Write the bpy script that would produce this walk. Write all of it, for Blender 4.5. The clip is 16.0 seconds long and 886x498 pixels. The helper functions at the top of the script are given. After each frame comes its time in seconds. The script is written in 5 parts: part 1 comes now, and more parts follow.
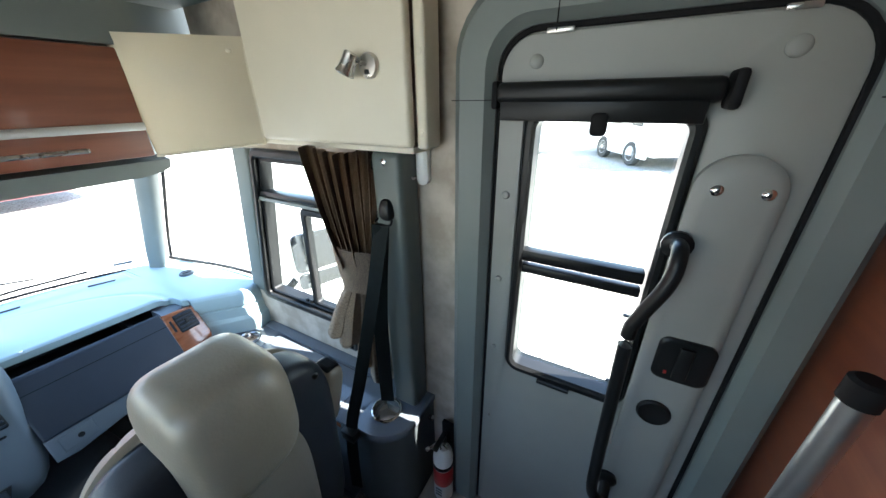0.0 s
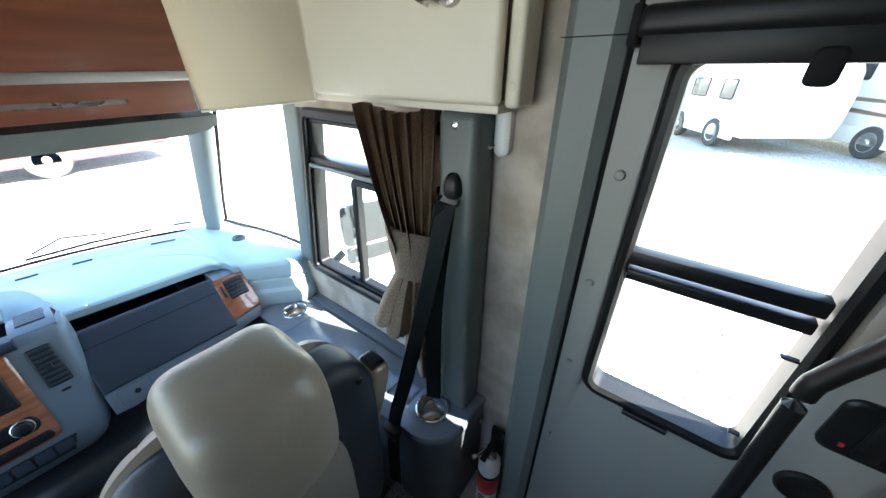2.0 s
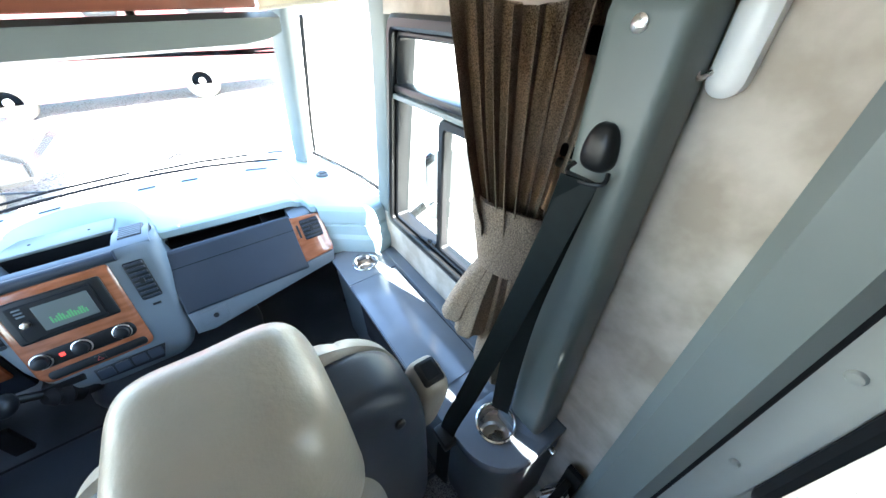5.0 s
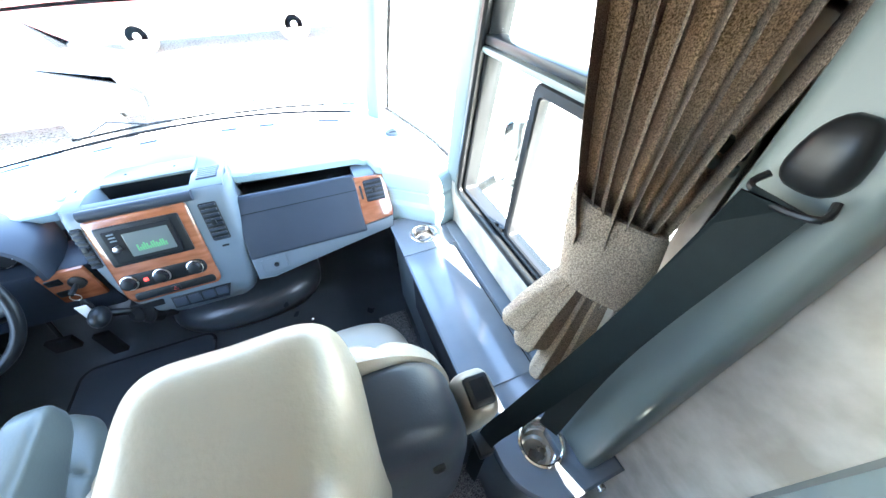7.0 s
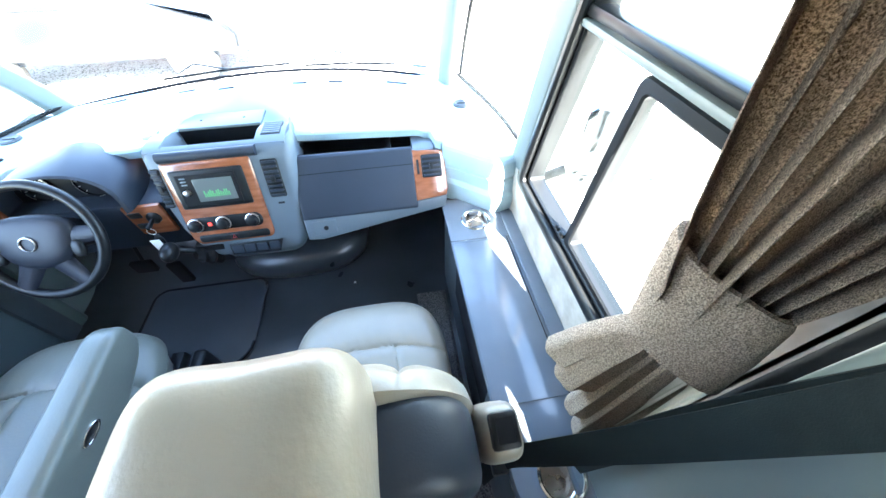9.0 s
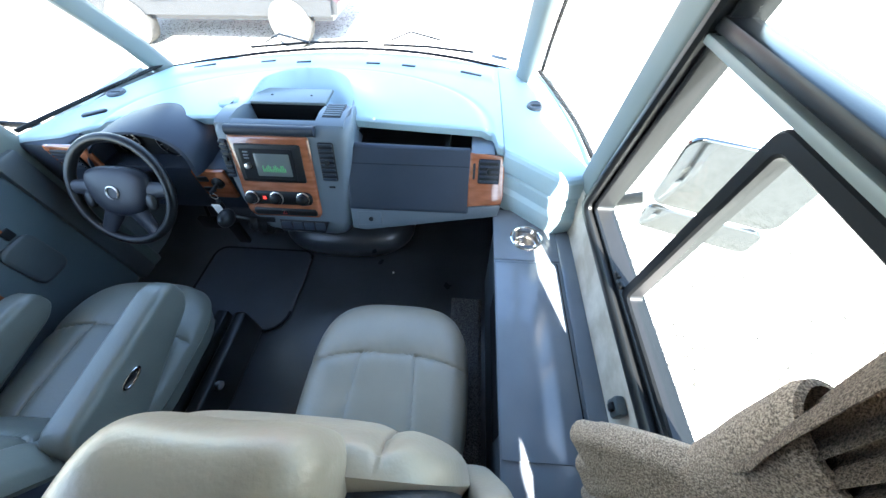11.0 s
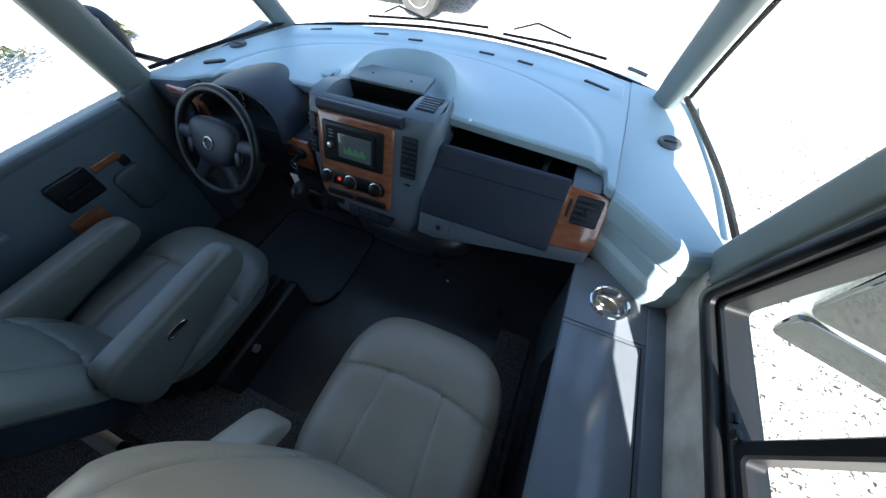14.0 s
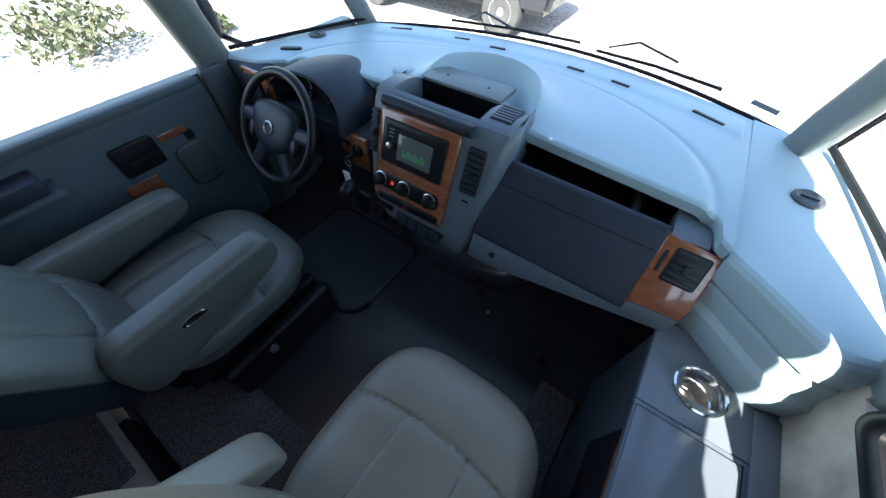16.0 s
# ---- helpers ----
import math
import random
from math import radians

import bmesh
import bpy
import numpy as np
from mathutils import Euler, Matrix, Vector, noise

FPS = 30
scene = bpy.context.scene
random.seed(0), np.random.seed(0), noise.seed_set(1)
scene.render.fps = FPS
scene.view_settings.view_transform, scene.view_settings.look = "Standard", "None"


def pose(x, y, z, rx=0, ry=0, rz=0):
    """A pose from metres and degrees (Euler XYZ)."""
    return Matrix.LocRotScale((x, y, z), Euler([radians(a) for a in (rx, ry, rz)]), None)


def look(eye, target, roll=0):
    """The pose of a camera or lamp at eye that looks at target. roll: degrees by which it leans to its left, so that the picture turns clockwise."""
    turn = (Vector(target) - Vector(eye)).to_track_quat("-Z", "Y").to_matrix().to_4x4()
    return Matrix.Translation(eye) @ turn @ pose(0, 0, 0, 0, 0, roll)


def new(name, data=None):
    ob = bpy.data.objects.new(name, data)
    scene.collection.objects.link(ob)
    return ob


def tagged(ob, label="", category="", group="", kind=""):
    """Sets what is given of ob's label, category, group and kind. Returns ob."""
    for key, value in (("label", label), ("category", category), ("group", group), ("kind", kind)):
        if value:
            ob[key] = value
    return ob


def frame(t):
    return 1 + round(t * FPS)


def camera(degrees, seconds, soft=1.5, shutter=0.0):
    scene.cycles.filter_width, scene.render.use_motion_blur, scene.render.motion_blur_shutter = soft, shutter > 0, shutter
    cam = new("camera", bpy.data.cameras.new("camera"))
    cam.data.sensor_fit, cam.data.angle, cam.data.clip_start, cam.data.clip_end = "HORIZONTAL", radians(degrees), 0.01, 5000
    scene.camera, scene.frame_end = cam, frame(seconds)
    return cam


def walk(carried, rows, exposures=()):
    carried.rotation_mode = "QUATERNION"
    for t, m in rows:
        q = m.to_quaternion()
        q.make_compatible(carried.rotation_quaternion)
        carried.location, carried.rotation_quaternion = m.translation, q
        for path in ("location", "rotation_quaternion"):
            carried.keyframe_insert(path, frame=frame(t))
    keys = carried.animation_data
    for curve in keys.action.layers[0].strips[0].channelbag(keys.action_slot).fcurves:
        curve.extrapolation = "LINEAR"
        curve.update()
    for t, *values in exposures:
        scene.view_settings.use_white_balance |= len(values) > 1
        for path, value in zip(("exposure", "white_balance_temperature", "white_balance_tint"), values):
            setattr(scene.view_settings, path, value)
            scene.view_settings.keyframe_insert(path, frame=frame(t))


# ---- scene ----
cam = camera(107.5, 16.0)
PATH = [
    (0, (0.333, -0.228, 1.357), (1.920, 0.652, 0.516), -0.7),
    (0.5, (0.348, -0.193, 1.349), (1.891, 0.729, 0.473), -0.5),
    (1, (0.368, -0.160, 1.339), (1.866, 0.805, 0.430), -0.4),
    (1.5, (0.396, -0.129, 1.327), (1.842, 0.882, 0.385), -0.3),
    (2, (0.428, -0.099, 1.317), (1.813, 0.961, 0.339), -0.3),
    (2.5, (0.462, -0.071, 1.309), (1.778, 1.037, 0.289), -0.4),
    (3, (0.493, -0.043, 1.300), (1.736, 1.107, 0.237), -0.4),
    (3.5, (0.520, -0.016, 1.290), (1.685, 1.175, 0.183), -0.4),
    (4, (0.547, 0.011, 1.278), (1.625, 1.241, 0.127), -0.6),
    (6.5, (0.618, 0.162, 1.216), (1.245, 1.497, -0.134), -0.7),
    (7, (0.622, 0.179, 1.218), (1.157, 1.514, -0.172), -0.7),
    (7.5, (0.628, 0.201, 1.220), (1.070, 1.522, -0.215), -0.8),
    (8, (0.639, 0.225, 1.220), (0.991, 1.526, -0.258), -0.9),
    (8.5, (0.649, 0.247, 1.220), (0.923, 1.532, -0.288), -0.8),
    (9, (0.649, 0.263, 1.218), (0.859, 1.543, -0.304), -0.4),
    (11.5, (0.689, 0.394, 1.219), (0.512, 1.589, -0.375), -1.0),
    (12, (0.686, 0.418, 1.221), (0.448, 1.585, -0.386), -0.8),
    (12.5, (0.682, 0.443, 1.225), (0.389, 1.583, -0.392), -0.6),
    (13, (0.676, 0.468, 1.226), (0.328, 1.583, -0.398), -0.5),
    (13.5, (0.663, 0.496, 1.215), (0.260, 1.585, -0.413), -0.4),
    (14, (0.644, 0.525, 1.192), (0.185, 1.590, -0.437), -0.3),
    (14.5, (0.625, 0.551, 1.164), (0.111, 1.599, -0.460), -0.1),
    (15, (0.606, 0.572, 1.142), (0.033, 1.606, -0.471), 0.1),
    (15.5, (0.586, 0.586, 1.125), (-0.047, 1.610, -0.472), 0.4),
    (16, (0.568, 0.597, 1.109), (-0.126, 1.611, -0.469), 0.6),
]
EXPOSURES = [(0.0, 3.4), (2.0, 3.38), (4.0, 3.9), (6.5, 5.1), (7.5, 5.25), (9.0, 5.0), (11.5, 3.48), (12.5, 2.76), (14.0, 2.24), (16.0, 2.36)]
walk(cam, [(t, look(eye, target, roll)) for t, eye, target, roll in PATH], EXPOSURES)

# ---- world and sun ----
SUN = Vector((0.28, -0.93, 1.12)).normalized()  # the way to the sun
world = bpy.data.worlds.new("sky")
scene.world = world
world.use_nodes = True
wt = world.node_tree
sky = wt.nodes.new("ShaderNodeTexSky")
sky.sky_type = "NISHITA"
sky.sun_disc = False
sky.sun_elevation = math.asin(SUN.z)
sky.sun_rotation = math.atan2(SUN.x, SUN.y)
wt.nodes["Background"].inputs["Strength"].default_value = 0.15
wt.links.new(sky.outputs[0], wt.nodes["Background"].inputs["Color"])
lamp = bpy.data.lights.new("sun", "SUN")
lamp.energy, lamp.angle, lamp.color = 5.0, radians(0.55), (1.0, 0.95, 0.88)
new("sun", lamp).matrix_world = look(SUN * 30, (0, 0, 0))


# ---- materials ----
def mat(name, color, rough=0.5, metal=0.0, var=0.12, scale=6.0, grain=300.0, bump=0.15, coat=0.0, dist=0.0006, spec=0.5, second=None, mixat=(0.45, 0.6)):
    m = bpy.data.materials.new(name)
    m.use_nodes = True
    nt = m.node_tree
    b = nt.nodes["Principled BSDF"]
    tc = nt.nodes.new("ShaderNodeTexCoord")
    n1 = nt.nodes.new("ShaderNodeTexNoise")
    n1.inputs["Scale"].default_value, n1.inputs["Detail"].default_value = scale, 5
    n2 = nt.nodes.new("ShaderNodeTexNoise")
    n2.inputs["Scale"].default_value, n2.inputs["Detail"].default_value = grain, 3
    for n in (n1, n2):
        nt.links.new(tc.outputs["Object"], n.inputs["Vector"])
    ramp = nt.nodes.new("ShaderNodeValToRGB")
    ramp.color_ramp.elements[0].position, ramp.color_ramp.elements[1].position = (0.3, 0.7) if second is None else mixat
    lo = tuple(c * (1 - var) for c in color) if second is None else color
    hi = tuple(min(1, c * (1 + var)) for c in color) if second is None else second
    ramp.color_ramp.elements[0].color, ramp.color_ramp.elements[1].color = (*lo, 1), (*hi, 1)
    nt.links.new(n1.outputs["Fac"], ramp.inputs["Fac"])
    nt.links.new(ramp.outputs["Color"], b.inputs["Base Color"])
    rm = nt.nodes.new("ShaderNodeMapRange")
    rm.inputs["To Min"].default_value, rm.inputs["To Max"].default_value = max(0.02, rough - 0.08), min(1, rough + 0.08)
    nt.links.new(n1.outputs["Fac"], rm.inputs["Value"])
    nt.links.new(rm.outputs[0], b.inputs["Roughness"])
    b.inputs["Metallic"].default_value = metal
    b.inputs["Specular IOR Level"].default_value = spec
    b.inputs["Coat Weight"].default_value = coat
    if bump:
        bp = nt.nodes.new("ShaderNodeBump")
        bp.inputs["Strength"].default_value, bp.inputs["Distance"].default_value = bump, dist
        nt.links.new(n2.outputs["Fac"], bp.inputs["Height"])
        nt.links.new(bp.outputs["Normal"], b.inputs["Normal"])
    return m


def stretched(m, axis_scale):
    """Stretch the first noise of a material along an axis, for wood and weave."""
    nt = m.node_tree
    mp = nt.nodes.new("ShaderNodeMapping")
    mp.inputs["Scale"].default_value = axis_scale
    noises = [n for n in nt.nodes if n.type == "TEX_NOISE"]
    tc = [n for n in nt.nodes if n.type == "TEX_COORD"][0]
    nt.links.new(tc.outputs["Object"], mp.inputs["Vector"])
    nt.links.new(mp.outputs[0], noises[0].inputs["Vector"])
    return m


def speckled(name, dark, light, scale, rough=0.95, bump=0.9, dist=0.004, at=(0.42, 0.58)):
    m = mat(name, dark, rough, 0, 0, 4, scale, bump, dist=dist, spec=0.2)
    nt = m.node_tree
    b = nt.nodes["Principled BSDF"]
    tc = [n for n in nt.nodes if n.type == "TEX_COORD"][0]
    n3 = nt.nodes.new("ShaderNodeTexNoise")
    n3.inputs["Scale"].default_value, n3.inputs["Detail"].default_value, n3.inputs["Roughness"].default_value = scale, 2, 0.8
    r = nt.nodes.new("ShaderNodeValToRGB")
    r.color_ramp.elements[0].position, r.color_ramp.elements[1].position = at
    r.color_ramp.elements[0].color, r.color_ramp.elements[1].color = (*dark, 1), (*light, 1)
    nt.links.new(tc.outputs["Object"], n3.inputs["Vector"])
    nt.links.new(n3.outputs["Fac"], r.inputs["Fac"])
    nt.links.new(r.outputs["Color"], b.inputs["Base Color"])
    return m


def glassy(name, color=(0.9, 0.95, 0.94)):
    m = bpy.data.materials.new(name)
    m.use_nodes = True
    nt = m.node_tree
    nt.nodes.remove(nt.nodes["Principled BSDF"])
    tr, gl, mx = (nt.nodes.new("ShaderNode" + k) for k in ("BsdfTransparent", "BsdfGlossy", "MixShader"))
    tr.inputs["Color"].default_value = (*color, 1)
    gl.inputs["Roughness"].default_value = 0.02
    mx.inputs["Fac"].default_value = 0.02
    nt.links.new(tr.outputs[0], mx.inputs[1])
    nt.links.new(gl.outputs[0], mx.inputs[2])
    nt.links.new(mx.outputs[0], nt.nodes["Material Output"].inputs["Surface"])
    return m


# the grey-green plastic again, darkened to carry the shade on the pillars
GREY_SHADED = mat("grey_green_plastic_shaded", (0.105, 0.128, 0.12), 0.45, var=0.06, bump=0.12)
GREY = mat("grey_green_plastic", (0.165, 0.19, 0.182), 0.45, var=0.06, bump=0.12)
DOORGREY = mat("door_grey_plastic", (0.285, 0.29, 0.27), 0.45, var=0.05, bump=0.12)
# paler and bluer than the plastic: sky reflection is put into this colour
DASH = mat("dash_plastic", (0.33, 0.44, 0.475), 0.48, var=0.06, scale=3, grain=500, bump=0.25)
DASHDARK = mat("dark_dash_plastic", (0.021, 0.028, 0.040), 0.5, var=0.1, grain=500, bump=0.25, spec=0.28)
WHEELPAD = mat("dark_wheel_plastic", (0.014, 0.016, 0.023), 0.45, var=0.1, grain=500, bump=0.25, spec=0.3)
# grey darkened to include the shade on the centre stack
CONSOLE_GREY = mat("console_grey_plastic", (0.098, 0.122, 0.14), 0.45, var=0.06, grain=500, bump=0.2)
LAMINATE = mat("blue_grey_laminate", (0.125, 0.145, 0.17), 0.16, var=0.08, scale=8, bump=0.05)
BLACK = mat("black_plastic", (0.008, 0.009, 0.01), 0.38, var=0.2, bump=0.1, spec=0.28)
DARKGREY = mat("dark_grey_plastic", (0.055, 0.065, 0.07), 0.45, var=0.1, bump=0.15, spec=0.35)
DOORBLUE = mat("dark_blue_grey_door_plastic", (0.066, 0.088, 0.098), 0.5, var=0.08, bump=0.2, spec=0.35)
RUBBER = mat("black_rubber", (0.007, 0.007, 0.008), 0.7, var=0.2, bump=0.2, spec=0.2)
VINYLFLOOR = mat("dark_vinyl_floor", (0.029, 0.033, 0.037), 0.3, var=0.25, scale=5, grain=200, bump=0.25)
MATRUBBER = mat("dark_floor_mat", (0.028, 0.034, 0.043), 0.55, var=0.15, scale=7, grain=400, bump=0.4)
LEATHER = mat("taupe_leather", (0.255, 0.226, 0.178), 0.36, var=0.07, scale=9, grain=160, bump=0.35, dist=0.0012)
SHELL = mat("black_back_shell", (0.021, 0.026, 0.035), 0.4, var=0.12, grain=420, bump=0.4, spec=0.25)
# driver seat leather: the taupe with shade put into its colour
LEATHER_SHADED = mat("shaded_taupe_leather", (0.108, 0.116, 0.10), 0.4, var=0.07, scale=9, grain=160, bump=0.35, dist=0.0012)
CREAM = mat("cream_vinyl", (0.76, 0.70, 0.56), 0.42, var=0.05, scale=4, grain=260, bump=0.2)
WALLPAPER = mat("mottled_beige_wallboard", (0.36, 0.30, 0.235), 0.6, scale=14, grain=60, bump=0.06, second=(0.54, 0.475, 0.40), mixat=(0.36, 0.66))
CHERRY = stretched(mat("cherry_wood_laminate", (0.20, 0.062, 0.036), 0.35, scale=5, grain=150, bump=0.05, second=(0.27, 0.09, 0.05), mixat=(0.35, 0.65), coat=0.15), (0.6, 0.6, 9))
ORANGEWOOD = stretched(mat("glossy_burl_wood_trim", (0.215, 0.068, 0.03), 0.2, scale=8, grain=150, bump=0.03, second=(0.30, 0.108, 0.052), mixat=(0.35, 0.65), coat=0.6), (2, 2, 9))
STEEL = mat("brushed_nickel", (0.62, 0.6, 0.57), 0.28, 1.0, var=0.06, scale=30, bump=0.05)
CHROME = mat("polished_steel", (0.75, 0.74, 0.72), 0.12, 1.0, var=0.04, scale=20, bump=0.0)
ALU = mat("satin_aluminium", (0.55, 0.56, 0.57), 0.38, 1.0, var=0.05, bump=0.05)
TWEED = speckled("brown_tweed_curtain", (0.10, 0.078, 0.06), (0.47, 0.37, 0.285), 620, bump=0.9, dist=0.002, at=(0.38, 0.64))
LINING = mat("cream_curtain_lining", (0.62, 0.58, 0.5), 0.9, var=0.06, grain=500, bump=0.3, spec=0.2)
CARPET = speckled("speckled_grey_carpet", (0.035, 0.035, 0.035), (0.2, 0.19, 0.185), 260, bump=1.0, dist=0.006)
TILE = mat("beige_vinyl_tile", (0.33, 0.31, 0.27), 0.45, var=0.12, scale=14, grain=150, bump=0.1)
BELT = mat("black_belt_webbing", (0.008, 0.012, 0.013), 0.6, var=0.15, scale=60, grain=900, bump=0.5, spec=0.12)
WHITE = mat("white_paint", (0.8, 0.8, 0.78), 0.35, var=0.04, bump=0.05)
RED = mat("red_label", (0.5, 0.03, 0.03), 0.4, var=0.1, bump=0.02)
VEHICLE_WHITE = mat("white_gelcoat", (0.75, 0.74, 0.71), 0.25, var=0.04, bump=0.0, coat=0.3)
VEHICLE_RED = mat("maroon_gelcoat", (0.17, 0.05, 0.055), 0.3, var=0.08, bump=0.0, coat=0.4)
TAN = mat("tan_stripe_paint", (0.42, 0.33, 0.24), 0.3, var=0.06, bump=0.0)
DARKGLASS = mat("dark_tinted_glass", (0.02, 0.022, 0.025), 0.06, var=0.05, bump=0.0, spec=0.6)
GRAVEL = speckled("pale_gravel", (0.035, 0.03, 0.025), (0.5, 0.475, 0.43), 30, bump=1.0, dist=0.03, at=(0.36, 0.47))
# tyre black lifted to imitate glare washing out the view through the glass
TYRE = mat("paled_tyre_rubber", (0.07, 0.068, 0.065), 0.8, var=0.2, bump=0.2, spec=0.2)
MIRROR = mat("mirror_glass", (0.10, 0.105, 0.11), 0.03, 1.0, var=0.03, bump=0.0)
BUSH = mat("dry_shrub_leaves", (0.07, 0.085, 0.04), 0.7, var=0.35, scale=20, bump=0.0)
GLASS = glassy("clear_glass")
SCREEN = mat("grey_lcd_screen", (0.10, 0.115, 0.115), 0.12, var=0.06, bump=0.0)
CEILING = mat("cream_ceiling_vinyl", (0.55, 0.52, 0.45), 0.6, var=0.05, bump=0.15)


def glowing(name, color, strength):
    m = mat(name, color, 0.4, bump=0)
    b = m.node_tree.nodes["Principled BSDF"]
    b.inputs["Emission Color"].default_value = (*color, 1)
    b.inputs["Emission Strength"].default_value = strength
    return m


LED_GREEN = glowing("green_display_bars", (0.05, 0.22, 0.08), 0.03)
LED_RED = glowing("red_display", (0.7, 0.04, 0.03), 0.15)


# ---- mesh helpers ----
def bm_new():
    return bmesh.new()


def link(name, bm, material, parent=None, label="", smooth=True, m=None):
    me = bpy.data.meshes.new(name)
    bmesh.ops.recalc_face_normals(bm, faces=bm.faces[:])
    bm.to_mesh(me)
    bm.free()
    me.materials.append(material)
    if smooth:
        for p in me.polygons:
            p.use_smooth = True
        me.set_sharp_from_angle(angle=radians(38))
    ob = new(name, me)
    if m is not None:
        ob.matrix_world = m
    if parent is not None:
        ob.parent = parent
    if label:
        ob["label"] = label
    return ob


def part(name, bm, material, parent, label=""):
    return link(name, bm, material, parent, label)


def thing(name, m, label, category, group=""):
    ob = new(name)
    ob.empty_display_size = 0.05
    ob.matrix_world = m
    return tagged(ob, label, category, group)


def structure(name, bm, material, label=""):
    return tagged(link(name, bm, material), label, "", "", "structure")


def solid(name, bm, material, label, category, group="", m=None):
    return tagged(link(name, bm, material, None, "", True, m), label, category, group)


def box(bm, lo, hi, bevel=0.0, seg=2, m=None):
    lo, hi = Vector(lo), Vector(hi)
    mid, size = (lo + hi) / 2, hi - lo
    r = bmesh.ops.create_cube(bm, size=1.0, matrix=Matrix.Translation(mid) @ Matrix.Diagonal((*size, 1)))
    vs = r["verts"]
    if bevel:
        es = list({e for v in vs for e in v.link_edges})
        out = bmesh.ops.bevel(bm, geom=es, offset=bevel, segments=seg, affect="EDGES", profile=0.5)
        vs = list({v for f in out["faces"] for v in f.verts} | {v for v in vs if v.is_valid})
    if m is not None:
        bmesh.ops.transform(bm, matrix=m, verts=vs)
    return bm


def boxed(lo, hi, bevel=0.0, seg=2, m=None):
    return box(bm_new(), lo, hi, bevel, seg, m)


def ring_loft(bm, rings, closed=True, cap=True):
    rows = [[bm.verts.new(p) for p in r] for r in rings]
    n = len(rows[0])
    for a, b in zip(rows, rows[1:]):
        for i in range(n if closed else n - 1):
            j = (i + 1) % n
            bm.faces.new((a[i], a[j], b[j], b[i]))
    if cap and closed:
        bm.faces.new(rows[0][::-1])
        bm.faces.new(rows[-1])
    return bm


def tube(bm, pts, r, n=10, flat=None):
    """A tube along points; r one radius or one a point; flat = (width, thickness) for a strap."""
    pts = [Vector(p) for p in pts]
    rings = []
    up = Vector((0, 0, 1))
    for i, p in enumerate(pts):
        d = (pts[min(i + 1, len(pts) - 1)] - pts[max(i - 1, 0)]).normalized()
        side = d.cross(up)
        if side.length < 1e-3:
            side = d.cross(Vector((0, 1, 0)))
        side.normalize()
        top = side.cross(d).normalized()
        rr = r[i] if isinstance(r, (list, tuple)) else r
        if flat:
            w, t = flat[0] / 2, flat[1] / 2
            rings.append([p + side * a * w + top * b * t for a, b in ((-1, -1), (1, -1), (1, 1), (-1, 1))])
        else:
            rings.append([p + (side * math.cos(a) + top * math.sin(a)) * rr for a in (2 * math.pi * k / n for k in range(n))])
    return ring_loft(bm, rings)


def smooth_path(pts, n=6):
    pts = [Vector(p) for p in pts]
    out = []
    for i in range(len(pts) - 1):
        p0, p1, p2, p3 = pts[max(i - 1, 0)], pts[i], pts[i + 1], pts[min(i + 2, len(pts) - 1)]
        for k in range(n):
            t = k / n
            out.append(0.5 * ((2 * p1) + (p2 - p0) * t + (2 * p0 - 5 * p1 + 4 * p2 - p3) * t * t + (3 * p1 - p0 - 3 * p2 + p3) * t ** 3))
    return out + [pts[-1]]


def disc(bm, c, axis, r0, r1, h, n=24):
    """A turned piece: from radius r0 at c to r1 at c + axis * h, capped."""
    c, axis = Vector(c), Vector(axis).normalized()
    q = axis.to_track_quat("Z", "Y").to_matrix()
    rings = [[c + q @ Vector((r * math.cos(a), r * math.sin(a), z)) for a in (2 * math.pi * k / n for k in range(n))] for r, z in ((r0, 0), (r1, h))]
    return ring_loft(bm, rings)


def turned(bm, c, axis, profile, n=24, cap=True):
    c, axis = Vector(c), Vector(axis).normalized()
    q = axis.to_track_quat("Z", "Y").to_matrix()
    rings = [[c + q @ Vector((r * math.cos(a), r * math.sin(a), z)) for a in (2 * math.pi * k / n for k in range(n))] for r, z in profile]
    return ring_loft(bm, rings, True, cap)


def rrect(cx, cy, w, h, r, n=5):
    """Rounded rectangle outline; r one radius or four from top right counter-clockwise."""
    rs = r if isinstance(r, (list, tuple)) else (r,) * 4
    out = []
    for k, (sx, sy) in enumerate(((1, 1), (-1, 1), (-1, -1), (1, -1))):
        q = rs[k]
        for i in range(n + 1):
            a = math.pi / 2 * (k + i / n)
            out.append((cx + sx * (w / 2 - q) + q * math.cos(a), cy + sy * (h / 2 - q) + q * math.sin(a)))
    return out


def plate(outline, put, d0, d1, bevel=0.003):
    """An outline in two axes made thick along the third; put(u, v, d) gives the place."""
    cx = sum(p[0] for p in outline) / len(outline)
    cy = sum(p[1] for p in outline) / len(outline)

    wu = max(abs(p[0] - cx) for p in outline)
    wv = max(abs(p[1] - cy) for p in outline)

    def inset(k):
        return [(cx + (u - cx) * (1 - min(0.9, k / wu)), cy + (v - cy) * (1 - min(0.9, k / wv))) for u, v in outline]

    s = 1 if d1 > d0 else -1
    rings = [[put(u, v, d) for u, v in inset(k)] for k, d in ((0, d0), (0, d1 - s * bevel), (bevel * 0.7, d1 - s * bevel * 0.3), (bevel * 1.7, d1))]
    return ring_loft(bm_new(), rings)


